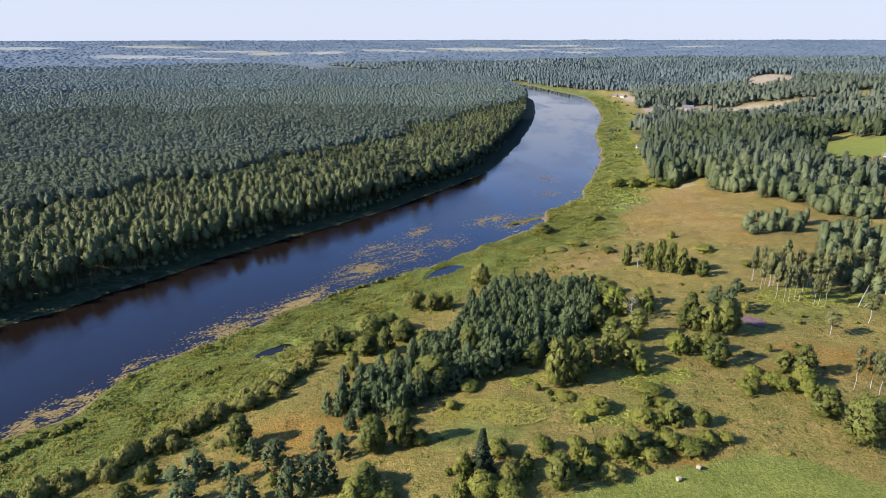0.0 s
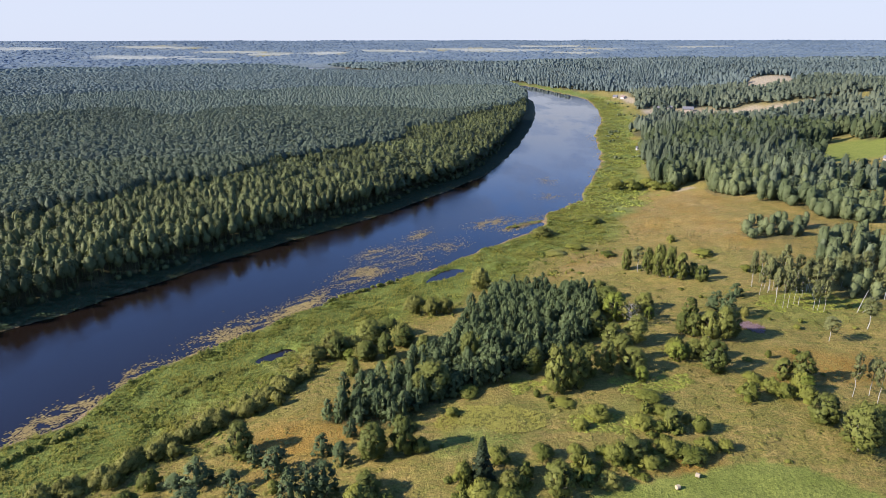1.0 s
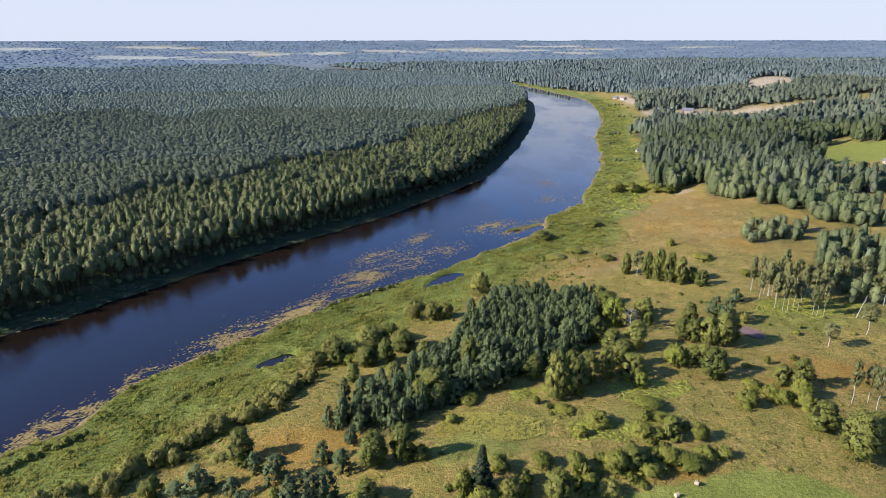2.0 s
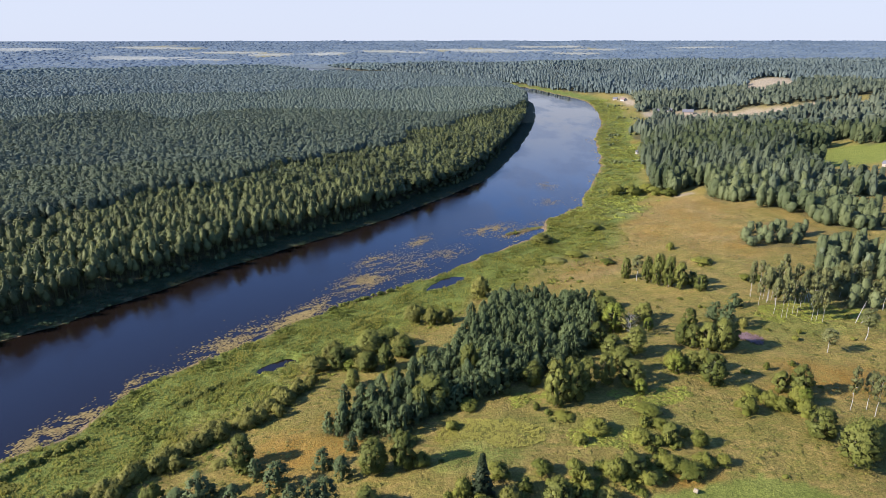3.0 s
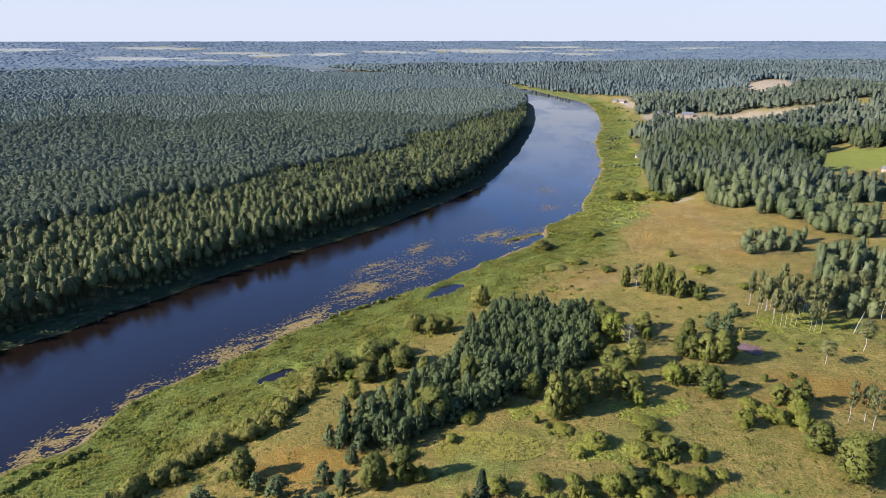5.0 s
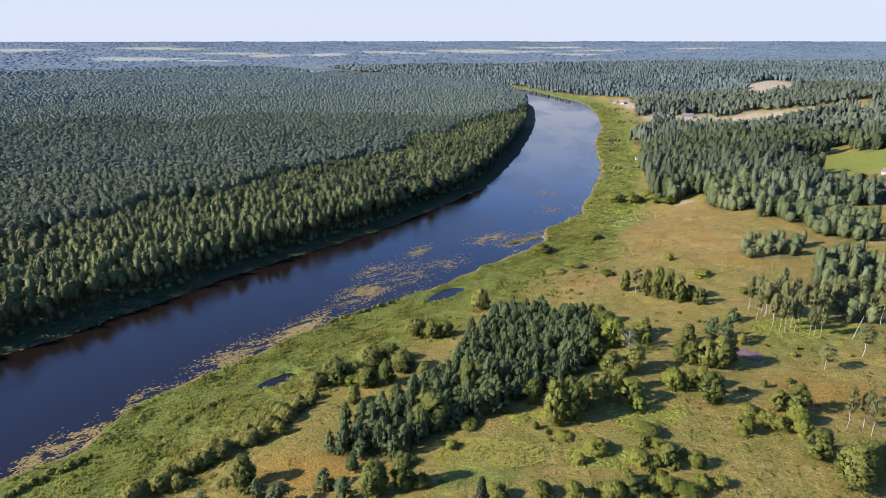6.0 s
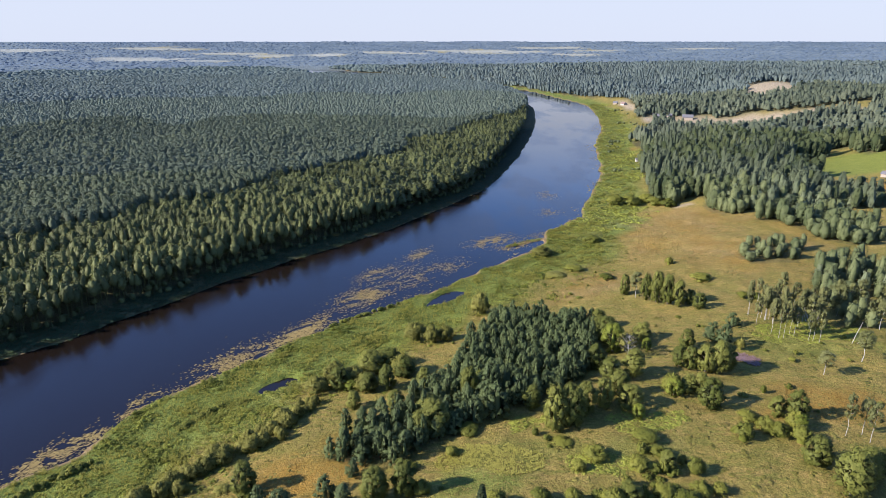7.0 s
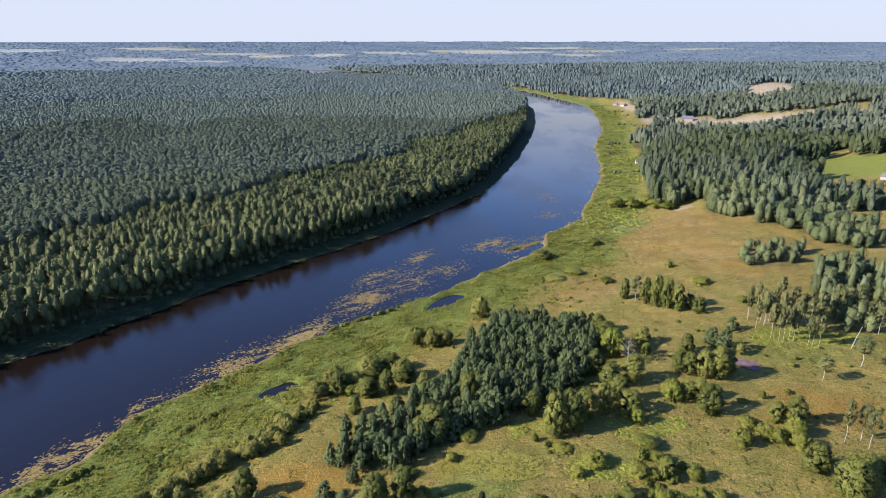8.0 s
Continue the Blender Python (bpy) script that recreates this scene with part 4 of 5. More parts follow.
LOW_ROWS = [(4.5, 116.6, 6.5, 4.9), (13, 123.8, 4.7, 6.2), (8.7, 110.7, 5.3, 7.1), (23.7, 124.8, 4, 5.7), (58.7, 162.2, 3.7, 3.7), (72.1, 321.3, 3.5, 11.8), (84.3, 301, 3.1, 8.7), (145.3, 468.3, 8.8, 15.8), (160.7, 460, 7.8, 13.6), (167.6, 449.6, 7.3, 12.6), (157.9, 471.4, 8, 12.3), (133.8, 470.4, 9.7, 13.9), (26.5, 153.7, 2.7, 2.3), (7.5, 156.9, 3.4, 6.7), (33.9, 118.8, 2.6, 4.2), (57.1, 149.4, 3.5, 8), (33.6, 148.9, 1.8, 6.5), (-52.7, 137.5, 3.2, 5.4), (131.2, 252.1, 3.6, 5.9), (136.9, 251.3, 3.6, 4.8), (59.2, 124.4, 4.2, 8.5), (-98.2, 120.9, 7.4, 6.8), (-9.6, 141.6, 2.6, 6.2), (14.1, 109.3, 3.7, 7.8)]
WILLOW_ROWS = [(-45.1, 195.4, 7.1, 9.3), (-39.7, 201.2, 10.3, 9.6), (-32.5, 201, 7.5, 8.6), (-27.6, 194.8, 7.7, 8), (-15, 204.7, 8.9, 9.6), (-11.6, 237.4, 8.9, 10.9), (-4.4, 233.1, 8.6, 7.5), (0.9, 234.9, 7.6, 7.5), (-50.1, 165.7, 4.7, 3.6), (-61.2, 142.4, 2.1, 5.5), (17.1, 264.6, 11.9, 9.3), (59.3, 354.1, 5.6, 13), (60.4, 312.5, 2.8, 12.8)]
BIRCH_ROWS = [(88, 263.4, 12.9, 7.2), (128.6, 186.3, 9.2, 6.8), (114.6, 151.6, 14, 4.5), (119.7, 152.2, 12.7, 5.2), (119.8, 148.7, 13.4, 5.1), (146.9, 195, 12.6, 7.9), (124.2, 225.2, 12.2, 4), (125.9, 216.8, 15.5, 4.3), (127.1, 213.3, 15, 3.4), (129, 213.3, 16.2, 3.9), (132.5, 215.8, 14.6, 3.4), (133.6, 214.7, 12.7, 3.9), (137.3, 211.3, 12.4, 4.2), (138.8, 211, 13.4, 3.8), (140.3, 209.6, 13.4, 3.8), (139, 222.1, 13.2, 4.8), (129.6, 228.7, 13.1, 5), (147.4, 232.3, 11.4, 5)]


def copse_rows():
    """Pines that fill the copse, less than four metres apart."""
    r = np.random.default_rng(77)
    gx, gy = np.meshgrid(np.arange(-40, 72, 3.7), np.arange(136, 272, 3.7))
    x, y = gx.ravel() + r.uniform(-1.4, 1.4, gx.size), gy.ravel() + r.uniform(-1.4, 1.4, gx.size)
    m = inside(x, y, COPSE)
    return [(a, b, 6.6 + 5.0 * r.random() ** 1.5, r.uniform(3.8, 5.8)) for a, b in zip(x[m], y[m])]


def hedge_rows():
    """Willows along the foot of the slope, in a ragged row that thins out upstream."""
    r = np.random.default_rng(78)
    line = np.array([(-111.1, 117), (-97.5, 126.1), (-92.7, 132.1), (-81.8, 141.8), (-72.5, 152.8), (-62.4, 161.9), (-55.2, 168.6), (-48.5, 179.6), (-44.8, 188.1)], float)
    rows = []
    for (ax, ay), (bx, by) in zip(line[:-1], line[1:]):
        n = int(math.hypot(bx - ax, by - ay) / 1.0)
        for i in range(n):
            t = i / n
            big = 1.0 - 0.35 * smooth(160, 190, ay)
            rows.append((ax + (bx - ax) * t + r.normal() * 2.2, ay + (by - ay) * t + r.normal() * 2.2, r.uniform(3.0, 5.6) * big, r.uniform(3.8, 6.2) * big))
    return rows


def thicket_rows():
    """Low dense scrub between the trees above the mown field."""
    r = np.random.default_rng(80)
    line = np.array([(1.9, 110.1), (11.4, 112.5), (23, 115.9), (34.8, 119.8), (44.3, 123.2), (53, 127.3), (57.9, 134.1), (57.5, 141)], float)
    rows = []
    for (ax, ay), (bx, by) in zip(line[:-1], line[1:]):
        for i in range(11):
            t = r.random()
            rows.append((ax + (bx - ax) * t + r.normal() * 2.6, ay + (by - ay) * t + r.normal() * 2.2, 1.2 + 3.0 * r.random() ** 1.6, r.uniform(2.2, 4.4)))
    return [q for q in rows if not inside(np.array([q[0]]), np.array([q[1] - 1.0]), MOWN)[0]]


def birch_rows():
    """The open birch stand in front of the wood."""
    r = np.random.default_rng(79)
    x, y = r.uniform(129, 197, 120), r.uniform(217, 257, 120)
    m = (x > 122 + 0.35 * (y - 217)) & (y < 261 - 0.1 * (x - 129)) & (r.random(120) < 0.36)
    stand = [(a, b, r.uniform(10.5, 15.5), r.uniform(4.2, 6.2)) for a, b in zip(x[m], y[m])]
    row = [(124 + 1.92 * i + r.normal() * 1.0, 231 - 0.2 * i + r.normal() * 3.0, r.uniform(12.5, 16), r.uniform(3.2, 4.2)) for i in range(17)]
    return stand + row


def keep_patterns(count, build):
    return [(plant, True) for plant in family(count, build)]


EDGE_ROWS = [(-26.5, 192.9, 7.6, 7.2), (-19.7, 193.1, 9.1, 6.8), (-14.4, 203.4, 7.4, 9.1), (-6.4, 191.5, 7.9, 6.3), (-24.5, 217.2, 5.7, 6.1), (-4.4, 167.2, 8.9, 7.8), (-0.8, 173.5, 7.3, 5.5), (-30.2, 182.3, 6.5, 5.7), (-15.7, 178.8, 6.7, 6.4)]
SHADE_ROWS = [(73.2, 173.3, 6.2, 6.2), (102.6, 154.2, 5.7, 5.4), (62.9, 208.2, 11.3, 9.6), (34.8, 162.2, 8.8, 6.0), (58.2, 160.6, 4.7, 4.3), (75.0, 206.5, 5.3, 4.0), (-16.2, 131.8, 4.8, 3.6), (-32.9, 194.7, 4.0, 5.2)]
plant_all(SHADE_ROWS, keep_patterns(3, lime_tree), 10, 8, 7)
plant_all(EDGE_ROWS + BROAD_ROWS + CORNER_ROWS + [(x, y, h * 0.7, w * 0.75) for x, y, h, w in FRONT_ROWS[:16:4]] + FRONT_ROWS[16:], keep_patterns(6, broad_tree), 10, 8, 1)
plant_all(PINE_ROWS + copse_rows(), keep_patterns(7, young_pine), 9, 6, 2)
plant_all(BIRCH_ROWS + birch_rows(), keep_patterns(4, birch_tree), 13, 5, 3)
plant_all(BUSH_ROWS + LOW_ROWS + [(x, y, h * 0.62, w * 0.72) for i, (x, y, h, w) in enumerate(FRONT_ROWS[:16]) if i % 4 in (1, 3)], keep_patterns(5, bush_plant), 5, 6, 4)
plant_all(WILLOW_ROWS + hedge_rows() + [(x, y, h * 0.6, w * 0.75) for x, y, h, w in FRONT_ROWS[2:16:4]], keep_patterns(5, willow_plant), 6, 7, 5)

r = np.random.default_rng(31)
spruce = make_plant("spruce_tree", cone_crown(r, 13, 6, 17, 7, 0.06, 0.95, 0.35), 16, 0.40, SPRUCE, BARK, 0.18, 4, "dark narrow spruce tree with drooping branches", "tree", "", 13, 6, r, (0.18, 0.14, 0.09, 0.04), 0.08, 0.4)
spruce.matrix_basis = stand_at(8.8, 116.9, 12, 7.2, 13, 6, 20)


def dead_tree():
    r = np.random.default_rng(32)
    c, rad, fl = round_crown(r, 11, 10, 34, 0.3)
    thing = tagged(new("dead_tree"), "half-dead tree with bare pale grey branches", "tree")
    part("trunk", soup("dead_trunk", stem(r, 11, 10, c, 0.17, 34)), DEAD_WOOD, thing)
    part("crown", soup("dead_crown", *leaves(r, c[:22], rad[:22] * 0.62, 36, 0.26, fl)), WILLOW, thing)
    thing.matrix_basis = stand_at(66.5, 201, 10.5, 9.3, 11, 10, 30)


def leaning_snag(x, y, length, tilt, turn):
    thing = tagged(new("birch_snag"), "leaning broken white birch trunk", "tree", "birches")
    part("trunk", soup("snag", np.concatenate([spar((0, 0, -0.3), (0, 0.1, length * 0.5), 0.11, 0.09), spar((0, 0.1, length * 0.5), (0.1, 0, length), 0.09, 0.04),
                                               spar((0, 0.1, length * 0.6), (0.7, 0.3, length * 0.8), 0.05, 0.02, 4)])), WHITE_BARK, thing)
    thing.matrix_basis = pose(x, y, float(height(np.array([x]), np.array([y]))[0]), 0, tilt, turn)


dead_tree()
leaning_snag(151.8, 208.3, 9.1, 14, 0)
leaning_snag(153.4, 207.9, 4.8, 55, 10)


# ---- reeds, grass and floating weed ----
def tuft(r, blades, lean=0.5, width=0.085):
    """Blades of a tuft one metre high."""
    ang = r.uniform(0, 2 * np.pi, blades)
    out = np.stack([np.cos(ang), np.sin(ang)], 1)
    foot = out * r.uniform(0, 0.32, (blades, 1))
    side = np.stack([-out[:, 1], out[:, 0]], 1) * width * r.uniform(0.7, 1.3, (blades, 1))
    tip = foot + out * lean * r.uniform(0.3, 1.0, (blades, 1))
    hgt = r.uniform(0.6, 1.0, blades)
    z0 = np.full(blades, -0.05)
    tris = np.stack([np.column_stack([foot + side, z0]), np.column_stack([foot - side, z0]), np.column_stack([tip, hgt])], 1)
    cap = np.stack([np.column_stack([tip + side * 1.3, hgt * 0.8]), np.column_stack([tip - side * 1.3, hgt * 0.75]), np.column_stack([foot * 0.5, hgt * 0.95])], 1)
    both = np.concatenate([tris, cap])
    bent = unit(0.40 * facing(both) * np.sign(facing(both)[..., 2:] + 1e-9) + np.array([0, 0, 0.9]))
    return both, np.concatenate([r.uniform(0.12, 0.4, blades), r.uniform(0.2, 0.5, blades)]), bent


def tufts(name, material, label, category, x, y, h, w, blades, seed, lean=0.5):
    r = np.random.default_rng(seed)
    forms = [tuft(r, blades, lean) for _ in range(6)]
    ob = forest(name, material, label, x, y, h, w, forms, seed, 0.05, 16, 1.6)
    return tagged(ob, label, category, kind="stuff")


def scatter(count, x0, x1, y0, y1, seed):
    r = np.random.default_rng(seed)
    return r.uniform(x0, x1, count), r.uniform(y0, y1, count), r


def dry_pool(x, y):
    ok = np.ones(x.shape, bool)
    for e in POOLS:
        ok &= ellipse(x, y, *e) > 1.15
    return ok


def sow():
    x, y, r = scatter(60000, -140, 110, 100, 420, 81)
    d, l = banks(x, y)
    m = (((d > 0.8 + 2.2 * smooth(0.3, 0.6, lattice(x, y, 12, 33))) & (d < 46 + 10 * r.normal(size=len(x)))) | (ellipse(x, y, *SPIT) < 0.9)) & dry_pool(x, y)
    x, y = x[m], y[m]
    grow = 0.55 + 1.3 * lattice(x, y, 6, 82) ** 1.3
    tufts("reed_bed", REED, "lush green reeds and sedge on the flood plain", "reeds", x, y, grow * r.uniform(0.6, 1.15, len(x)), grow * r.uniform(0.65, 1.1, len(x)), 5, 83, 0.6)
    # tall herbs and sallow sprouts that make the flood plain lumpy
    x, y, r = scatter(62000, -140, 110, 100, 420, 181)
    d, l = banks(x, y)
    m = (((d > 1.4 + 2.0 * smooth(0.3, 0.6, lattice(x, y, 12, 33))) & (d < 44 + 9 * r.normal(size=len(x)))) | (ellipse(x, y, *SPIT) < 0.85)) & dry_pool(x, y) & (lattice(x, y, 7, 182) + 0.5 * lattice(x, y, 2.5, 183) > 0.42)
    x, y = x[m], y[m]
    lush = lattice(x, y, 6, 184)
    herbs = forest("tall_herbs", HERB, "lumpy green tall herbs and sallow sprouts on the flood plain", x, y, (0.25 + 1.7 * lush ** 4) * r.uniform(0.6, 1.3, len(x)),
                   (0.8 + 1.2 * lush) * r.uniform(0.6, 1.4, len(x)), HERB_FORMS, 185, 0.15, 14, 1.5)
    tagged(herbs, "lumpy green tall herbs and sallow sprouts on the flood plain", "herbs", kind="stuff")
    x, y, r = scatter(15000, -110, 200, 96, 380, 186)
    d, l = banks(x, y)
    m = (d > 40) & ~inside(x, y, MOWN) & (lattice(x, y, 16, 187) + 0.6 * (lattice(x, y, 4, 188) - 0.5) > 0.52)
    x, y = x[m], y[m]
    herbs = forest("meadow_herbs", MEADOW_HERB, "patches of rank green herbs in the rough meadow", x, y, r.uniform(0.08, 0.32, len(x)), r.uniform(0.7, 2.2, len(x)), HERB_FORMS, 189, 0.06, 12, 1.5)
    tagged(herbs, "patches of rank green herbs in the rough meadow", "herbs", kind="stuff")
    x, y, r = scatter(26000, 60, 330, 400, 1250, 190)
    d, l = banks(x, y)
    m = (d > 2) & (d < 40 + 8 * r.normal(size=len(x))) & (lattice(x, y, 18, 191) + 0.4 * (lattice(x, y, 6, 192) - 0.5) > 0.36)
    x, y = x[m], y[m]
    herbs = forest("bank_herbs", HERB, "lush green herbs along the upper river bank", x, y, r.uniform(0.5, 1.6, len(x)), r.uniform(2.0, 4.6, len(x)), HERB_FORMS, 193, 0.2, 40, 1.6)
    tagged(herbs, "lush green herbs along the upper river bank", "herbs", kind="stuff")
    x, y, r = scatter(9000, 60, 300, 400, 1250, 84)
    d, l = banks(x, y)
    m = (d > 1) & (d < 34)
    x, y = x[m], y[m]
    tufts("far_reed_bed", REED, "green reeds along the upper river bank", "reeds", x, y, r.uniform(1.2, 2.4, len(x)), r.uniform(2.5, 4.5, len(x)), 5, 85, 0.7)
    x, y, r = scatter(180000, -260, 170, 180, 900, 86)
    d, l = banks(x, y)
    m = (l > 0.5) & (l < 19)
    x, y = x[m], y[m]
    tufts("bank_sedge", SHADE_DARKENED_REED, "sedge on the bank below the forest, its green darkened for the shade there", "reeds", x, y, r.uniform(0.6, 1.5, len(x)), r.uniform(1.4, 2.6, len(x)), 5, 87, 0.7)
    x, y, r = scatter(64000, -100, 230, 96, 430, 88)
    d, l = banks(x, y)
    m = (d > 42) & ~inside(x, y, MOWN) & (d < 230)
    dry = lattice(x, y, 11, 89) + 0.3 * lattice(x, y, 3, 90) > 0.66
    for pick, name, mat, label in ((m & dry, "dry_grass", TUSSOCK, "tufts of dry straw-coloured meadow grass"), (m & ~dry, "green_grass", GREEN_TUSSOCK, "tufts of green meadow grass")):
        tufts(name, mat, label, "grass", x[pick], y[pick], r.uniform(0.2, 0.65, pick.sum()), r.uniform(0.5, 1.2, pick.sum()), 2, 91, 0.8)
    # rank patches: pale tall grass, and bright herbs where the ground is damp
    x, y, r = scatter(9000, -20, 60, 120, 165, 194)
    m = (ellipse(x, y, 13, 143, 13, 6, -8) + 0.7 * (lattice(x, y, 5, 195) - 0.5) < 1) & ~inside(x, y, MOWN)
    tufts("pale_tall_grass", PALE_GRASS, "patch of pale yellow-green tall grass", "grass", x[m], y[m], r.uniform(0.4, 0.9, m.sum()), r.uniform(0.6, 1.2, m.sum()), 5, 196, 0.7)
    x, y, r = scatter(48000, 20, 200, 125, 250, 197)
    m = np.zeros(len(x), bool)
    for e in ((44, 140, 10, 5, 0), (145, 218, 26, 9, -8), (60, 158, 12, 5, 10), (20, 158, 12, 4, 20)):
        m |= ellipse(x, y, *e) + 0.8 * (lattice(x, y, 6, 198) - 0.5) < 1
    herbs = forest("damp_meadow_herbs", HERB, "bright green herbs on damp meadow ground", x[m], y[m], r.uniform(0.1, 0.4, m.sum()), r.uniform(0.8, 2.0, m.sum()), HERB_FORMS, 199, 0.08, 14, 0.9)
    tagged(herbs, "bright green herbs on damp meadow ground", "herbs", kind="stuff")
    x, y, r = scatter(1500, 96, 114, 189, 203, 92)
    m = ellipse(x, y, 105.3, 196.8, 6.6, 3.4, -12) + 0.9 * (lattice(x, y, 2.5, 94) - 0.5) < 1
    tufts("willowherb_patch", PURPLE, "patch of faded purple willowherb beside the trees", "flowers", x[m], y[m], r.uniform(0.5, 1.1, m.sum()), r.uniform(0.6, 1.1, m.sum()), 5, 93, 0.5)


sow()


def small_shrubs():
    """Dark low shrub rows that cross the reed bed."""
    r = np.random.default_rng(94)
    rows = []
    for (ax, ay), (bx, by), n, h in (((-123, 141), (-117, 150), 9, 2.2), ((-117, 150), (-107, 160), 11, 2.2), ((-87, 177), (-78, 191), 11, 1.8), ((-66, 199), (-56, 210), 8, 1.6), ((-52, 255), (-22, 280), 22, 1.8)):
        for i in range(n):
            t = (i + r.random()) / n
            rows.append((ax + (bx - ax) * t + r.normal() * 0.8, ay + (by - ay) * t + r.normal() * 0.8, h * r.uniform(0.7, 1.2), r.uniform(2.0, 3.4)))
    return rows


def meadow_shrubs():
    """Low shrubs strewn over the rough meadow."""
    r = np.random.default_rng(98)
    x, y = r.uniform(-70, 190, 420), r.uniform(112, 330, 420)
    d, l = banks(x, y)
    m = (d > 48) & ~inside(x, y, MOWN) & ~inside(x, y, COPSE) & (lattice(x, y, 26, 99) > 0.52)
    return [(a, b, 0.9 + 1.5 * r.random() ** 2, 1.3 + 2.2 * r.random() ** 2) for a, b in zip(x[m][:75], y[m][:75])]


plant_all(small_shrubs() + meadow_shrubs() + thicket_rows(), keep_patterns(3, low_shrub), 5, 6, 6)


def floating_weed():
    """Flat ragged mats of water plants, along the bank and in shoals."""
    r = np.random.default_rng(95)
    xs, ys, ss = [], [], []
    for cx, cy, rx, ry, turn, n in [(-41, 291, 9, 16, -38, 900), (-60, 258, 6, 16, -38, 500), (-15, 357, 5, 12, -30, 260), (-38, 323, 7, 14, -35, 260), (31, 382, 16, 8, 35, 600),
                                    (44, 372, 10, 5, 40, 260), (78, 452, 9, 10, 0, 160), (66, 395, 16, 5, 30, 160), (87, 505, 9, 14, 0, 160), (-84, 226, 9, 22, -35, 900),
                                    (-110, 180, 5, 18, -25, 500), (-122, 165, 5, 16, -25, 600), (-64, 248, 5, 14, -40, 500), (-20, 318, 14, 26, -38, 500), (-108, 196, 4, 8, -30, 120), (2, 335, 8, 18, -38, 260)]:
        n = int(n * 3.4)
        u, v = r.normal(size=n) * rx * 0.55, r.normal(size=n) * ry * 0.55
        c, s = math.cos(radians(turn)), math.sin(radians(turn))
        xs.append(cx + u * c - v * s)
        ys.append(cy + u * s + v * c)
        ss.append(r.uniform(0.1, 0.42, n))
    x, y, s = np.concatenate(xs), np.concatenate(ys), np.concatenate(ss)
    gx, gy, r2 = scatter(9000, -140, 10, 145, 310, 96)
    gd, _ = banks(gx, gy)
    m = (gd < 0) & (gd > -20 * lattice(gx, gy, 11, 97) ** 4)
    x, y, s = np.concatenate([x, gx[m]]), np.concatenate([y, gy[m]]), np.concatenate([s, r2.uniform(0.12, 0.45, m.sum())])
    gx, gy, r3 = scatter(26000, 10, 280, 310, 1250, 104)
    gd, _ = banks(gx, gy)
    m = (gd < 0.2) & (gd > -14 * lattice(gx, gy, 26, 105) ** 2.2)
    x, y, s = np.concatenate([x, gx[m]]), np.concatenate([y, gy[m]]), np.concatenate([s, r3.uniform(0.3, 1.0, m.sum())])
    d, l = banks(x, y)
    m = (d < 0.3) & (l < -3) & (lattice(0.75 * x + 0.66 * y, 2.2 * (0.66 * x - 0.75 * y), 5.0, 103) + 0.6 * (r.random(len(x)) - 0.5) > 0.44)
    x, y, s = x[m], y[m], s[m] * 0.95
    n, k = len(x), 5
    ang = np.linspace(0, 2 * np.pi, k, endpoint=False)[None] + r.uniform(0, 1, (n, 1))
    rad = s[:, None] * r.uniform(0.55, 1.25, (n, k))
    along, across = rad * np.cos(ang) * 1.7, rad * np.sin(ang) * 0.75
    rim = np.stack([x[:, None] + along * 0.72 - across * 0.69, y[:, None] + along * 0.69 + across * 0.72, np.full((n, k), 0.02) + r.uniform(0, 0.03, (n, 1))], -1)
    mid = np.repeat(np.stack([x, y, np.full(n, 0.06)], -1)[:, None], k, 1)
    tris = np.stack([mid, rim, np.roll(rim, -1, 1)], 2).reshape(-1, 3, 3)
    tone = np.repeat(np.clip(r.normal(0.32, 0.3, n), 0, 1), k)
    tagged(part("floating_weed", soup("floating_weed", tris, tone), PAD), "straw-coloured floating water weed near the bank", "water plants", kind="stuff")


floating_weed()


# ---- hay bales ----
def hay_bale(x, y, turn):
    thing = tagged(new("hay_bale"), "round pale wrapped hay bale on mown grass", "hay bale", "hay bales")
    bm = bmesh.new()
    prof = [(-0.62, 0.0), (-0.62, 0.55), (-0.57, 0.64)] + [(-0.5 + 0.1 * i, 0.66 + (0.012 if i % 2 else -0.012)) for i in range(11)] + [(0.57, 0.64), (0.62, 0.55), (0.62, 0.0)]
    rings = [[bm.verts.new((a, max(rad, 0.01) * math.cos(t), max(rad, 0.01) * math.sin(t))) for t in np.linspace(0, 2 * np.pi, 24, endpoint=False)] for a, rad in prof]
    for p, q in zip(rings[:-1], rings[1:]):
        for i in range(24):
            bm.faces.new((p[i], p[(i + 1) % 24], q[(i + 1) % 24], q[i]))
    part("roll", bm_mesh("roll", bm), FILM_WRAP, thing)
    for side in (-1, 1):
        bm = bmesh.new()
        bmesh.ops.create_cone(bm, cap_ends=True, segments=20, radius1=0.52, radius2=0.46, depth=0.02, matrix=Matrix.Translation((side * 0.63, 0, 0)) @ Matrix.Rotation(radians(90 * side), 4, "Y"))
        part("end_face", bm_mesh("end_face", bm), STRAW, thing, "bare straw end face")
    thing.matrix_basis = pose(x, y, float(height(np.array([x]), np.array([y]))[0]) + 0.5, 0, 0, turn) @ Matrix.Diagonal((0.78, 0.78, 0.78, 1))


hay_bale(52.3, 114.2, 20)
hay_bale(58.3, 118.2, -35)


# ---- the hamlet upriver ----
def box(bm, x0, x1, y0, y1, z0, z1):
    bmesh.ops.create_cube(bm, size=1, matrix=Matrix.Translation(((x0 + x1) / 2, (y0 + y1) / 2, (z0 + z1) / 2)) @ Matrix.Diagonal((x1 - x0, y1 - y0, z1 - z0, 1)))


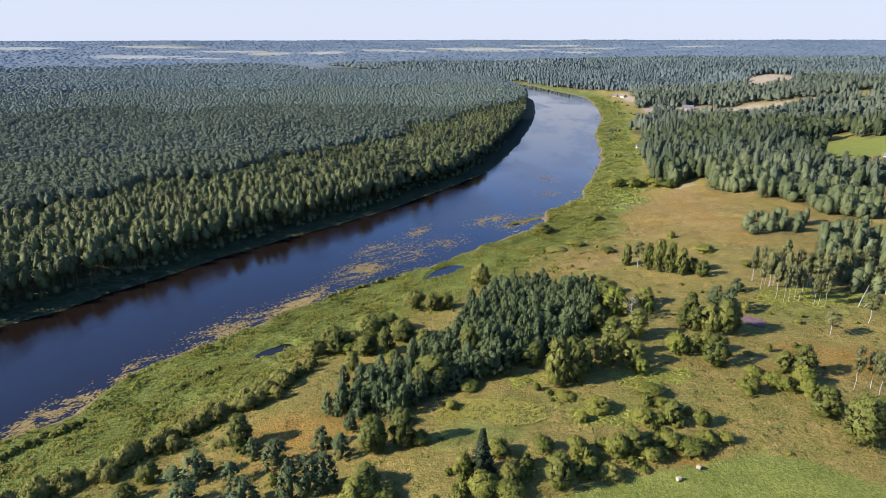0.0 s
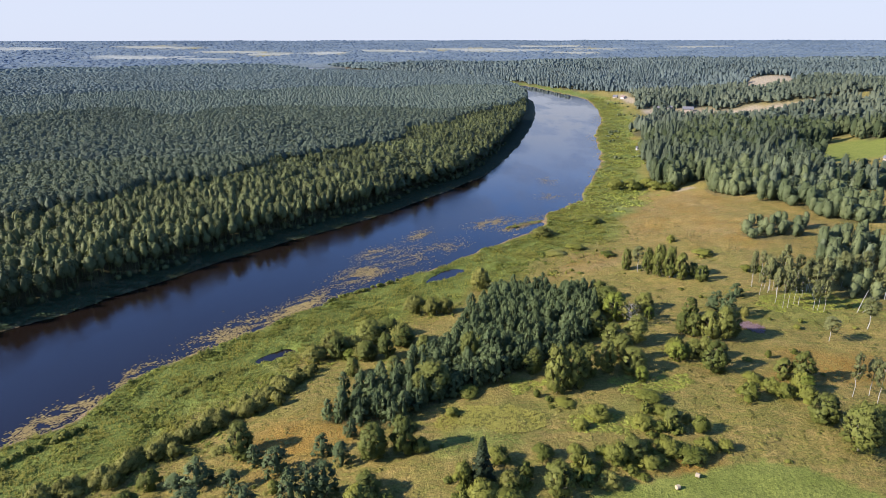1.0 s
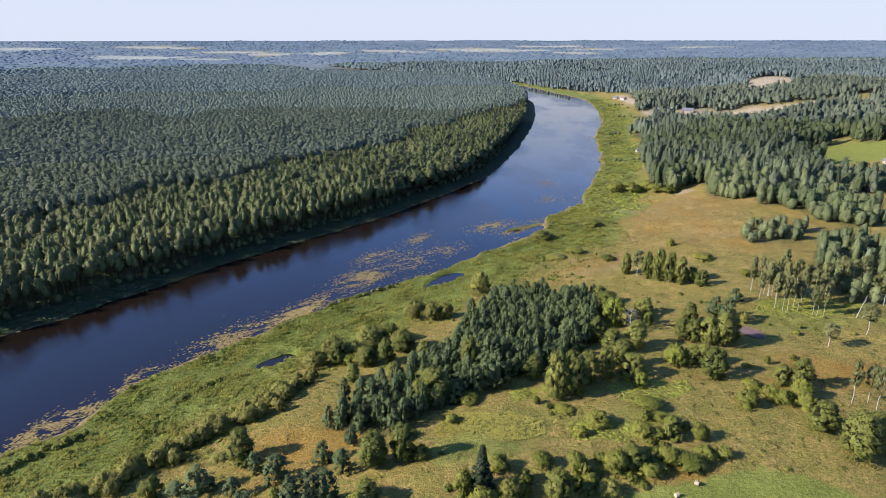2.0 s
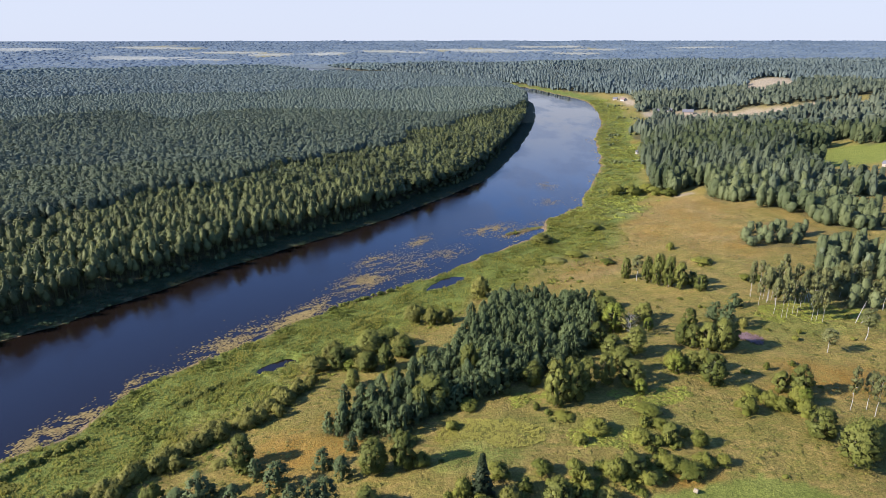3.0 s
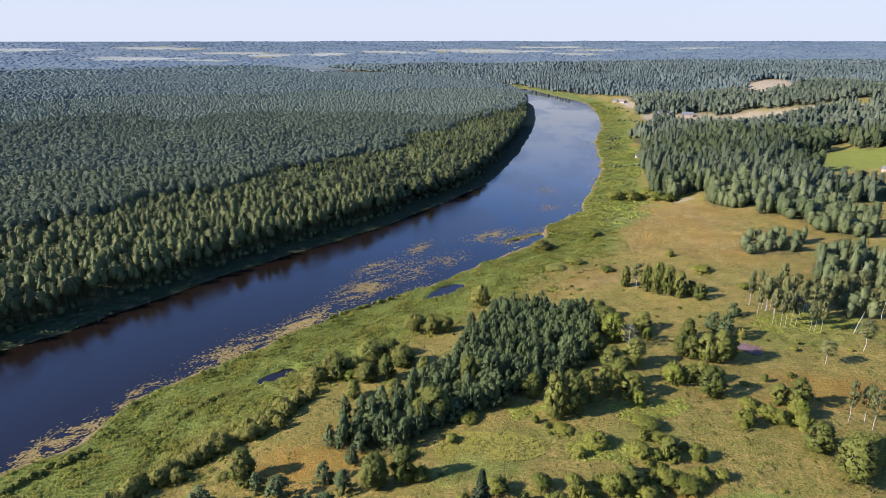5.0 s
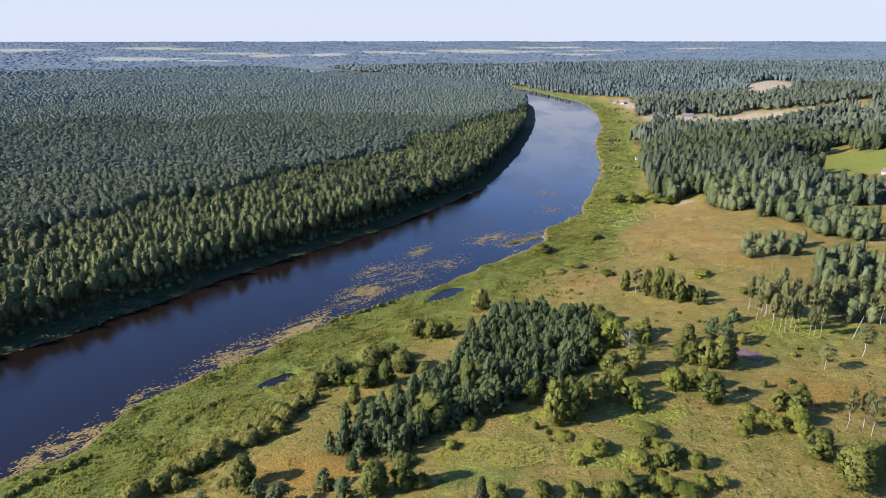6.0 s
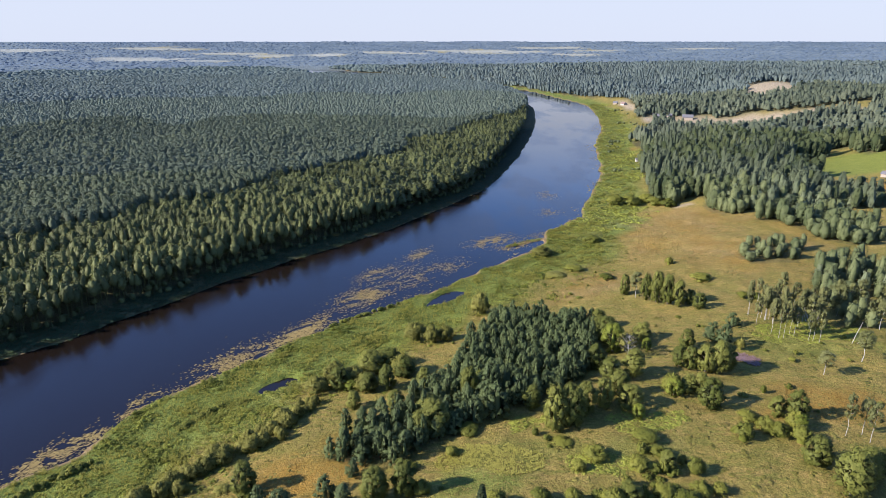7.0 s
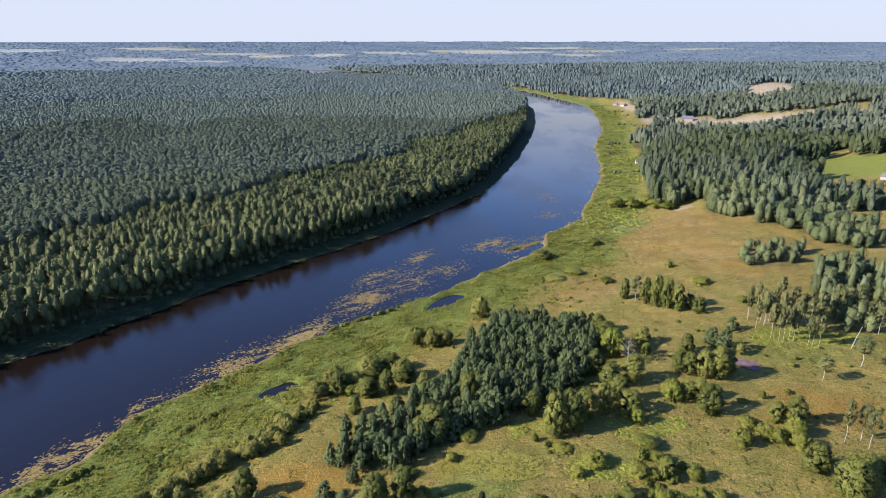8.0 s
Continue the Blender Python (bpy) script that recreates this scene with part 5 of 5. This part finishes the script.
def house(x, y, turn, w, l, eave, ridge, wall_mat, roof_mat, label, name="house"):
    thing = tagged(new(name), label, "house", "hamlet")
    bm = bmesh.new()
    a = [bm.verts.new(v) for v in [(-w / 2, -l / 2, -1), (w / 2, -l / 2, -1), (w / 2, -l / 2, eave), (0, -l / 2, ridge), (-w / 2, -l / 2, eave)]]
    b = [bm.verts.new(v) for v in [(-w / 2, l / 2, -1), (w / 2, l / 2, -1), (w / 2, l / 2, eave), (0, l / 2, ridge), (-w / 2, l / 2, eave)]]
    bm.faces.new(a[::-1])
    bm.faces.new(b)
    for i in range(5):
        bm.faces.new((a[i], a[(i + 1) % 5], b[(i + 1) % 5], b[i]))
    part("wall", bm_mesh("wall", bm), wall_mat, thing)
    bm = bmesh.new()
    slope = (ridge - eave) / (w / 2)
    for s in (-1, 1):
        prof = [(0, ridge + 0.06), (s * (w / 2 + 0.5), eave - 0.5 * slope + 0.06), (s * (w / 2 + 0.5), eave - 0.5 * slope + 0.28), (0, ridge + 0.28)]
        p, q = [bm.verts.new((u, -l / 2 - 0.5, v)) for u, v in prof], [bm.verts.new((u, l / 2 + 0.5, v)) for u, v in prof]
        bm.faces.new(p)
        bm.faces.new(q[::-1])
        for i in range(4):
            bm.faces.new((p[i], q[i], q[(i + 1) % 4], p[(i + 1) % 4]))
    roof = part("roof", bm_mesh("roof", bm), roof_mat, thing)
    bm = bmesh.new()
    box(bm, -0.35, 0.35, l * 0.2, l * 0.2 + 0.7, ridge - 0.5, ridge + 1.0)
    part("chimney", bm_mesh("chimney", bm), ROOF_RED, roof)
    for u in np.linspace(-w * 0.28, w * 0.28, 2):
        bm = bmesh.new()
        box(bm, u - 0.5, u + 0.5, -l / 2 - 0.04, -l / 2 + 0.06, 0.9, 2.1)
        part("window", bm_mesh("window", bm), GLASS, thing)
    thing.matrix_basis = pose(x, y, float(height(np.array([x]), np.array([y]))[0]), 0, 0, turn)


house(372, 961, 70, 9, 15, 3.0, 6.5, WALL_WOOD, ROOF_GREY, "weathered farmhouse with a grey gabled roof")
house(352, 984, 40, 7, 10, 2.8, 6.0, WALL_WOOD, ROOF_GREY, "small grey farm building among trees")
house(334, 990, 75, 7, 11, 2.8, 5.6, WALL_WHITE, ROOF_GREY, "pale farm building with a grey roof")
house(335, 1180, 20, 7, 10, 2.8, 5.6, WALL_WHITE, ROOF_RED, "pale cottage with a rust-coloured roof by the road")
house(328, 1212, 60, 6, 8, 2.6, 5.0, WALL_WOOD, ROOF_GREY, "small grey shed by the sandy road")
house(203.5, 643.5, 85, 4.5, 6, 2.3, 3.4, WALL_WHITE, ROOF_GREY, "small white hut at the edge of the wood", "hut")
house(345.3, 477, 30, 5, 7, 2.4, 4.0, WALL_WOOD, ROOF_GREY, "small grey shed beside a clearing", "shed")


def rowing_boat(x, y, turn):
    """A clinker hull lofted from ribs, with two thwarts."""
    thing = tagged(new("rowing_boat"), "small pale rowing boat moored by the far bank", "boat")
    bm = bmesh.new()
    ribs = []
    for t in np.linspace(-1, 1, 7):
        half = 0.75 * (1 - abs(t) ** 2.2) + 0.05
        ribs.append([bm.verts.new((u * half, t * 2.4, 0.12 + 0.42 * abs(u) ** 1.6 + 0.18 * t * t)) for u in (-1, -0.8, -0.4, 0, 0.4, 0.8, 1)])
    for p, q in zip(ribs[:-1], ribs[1:]):
        for i in range(6):
            bm.faces.new((p[i], p[i + 1], q[i + 1], q[i]))
    bmesh.ops.solidify(bm, geom=bm.faces[:], thickness=0.05)
    part("hull", bm_mesh("hull", bm), PAINT, thing)
    for t in (-0.7, 0.6):
        bm = bmesh.new()
        box(bm, -0.62, 0.62, t - 0.14, t + 0.14, 0.40, 0.44)
        part("thwart", bm_mesh("thwart", bm), WALL_WOOD, thing)
    thing.matrix_basis = pose(x, y, -0.08, 0, 0, turn)


rowing_boat(271, 1216, 25)
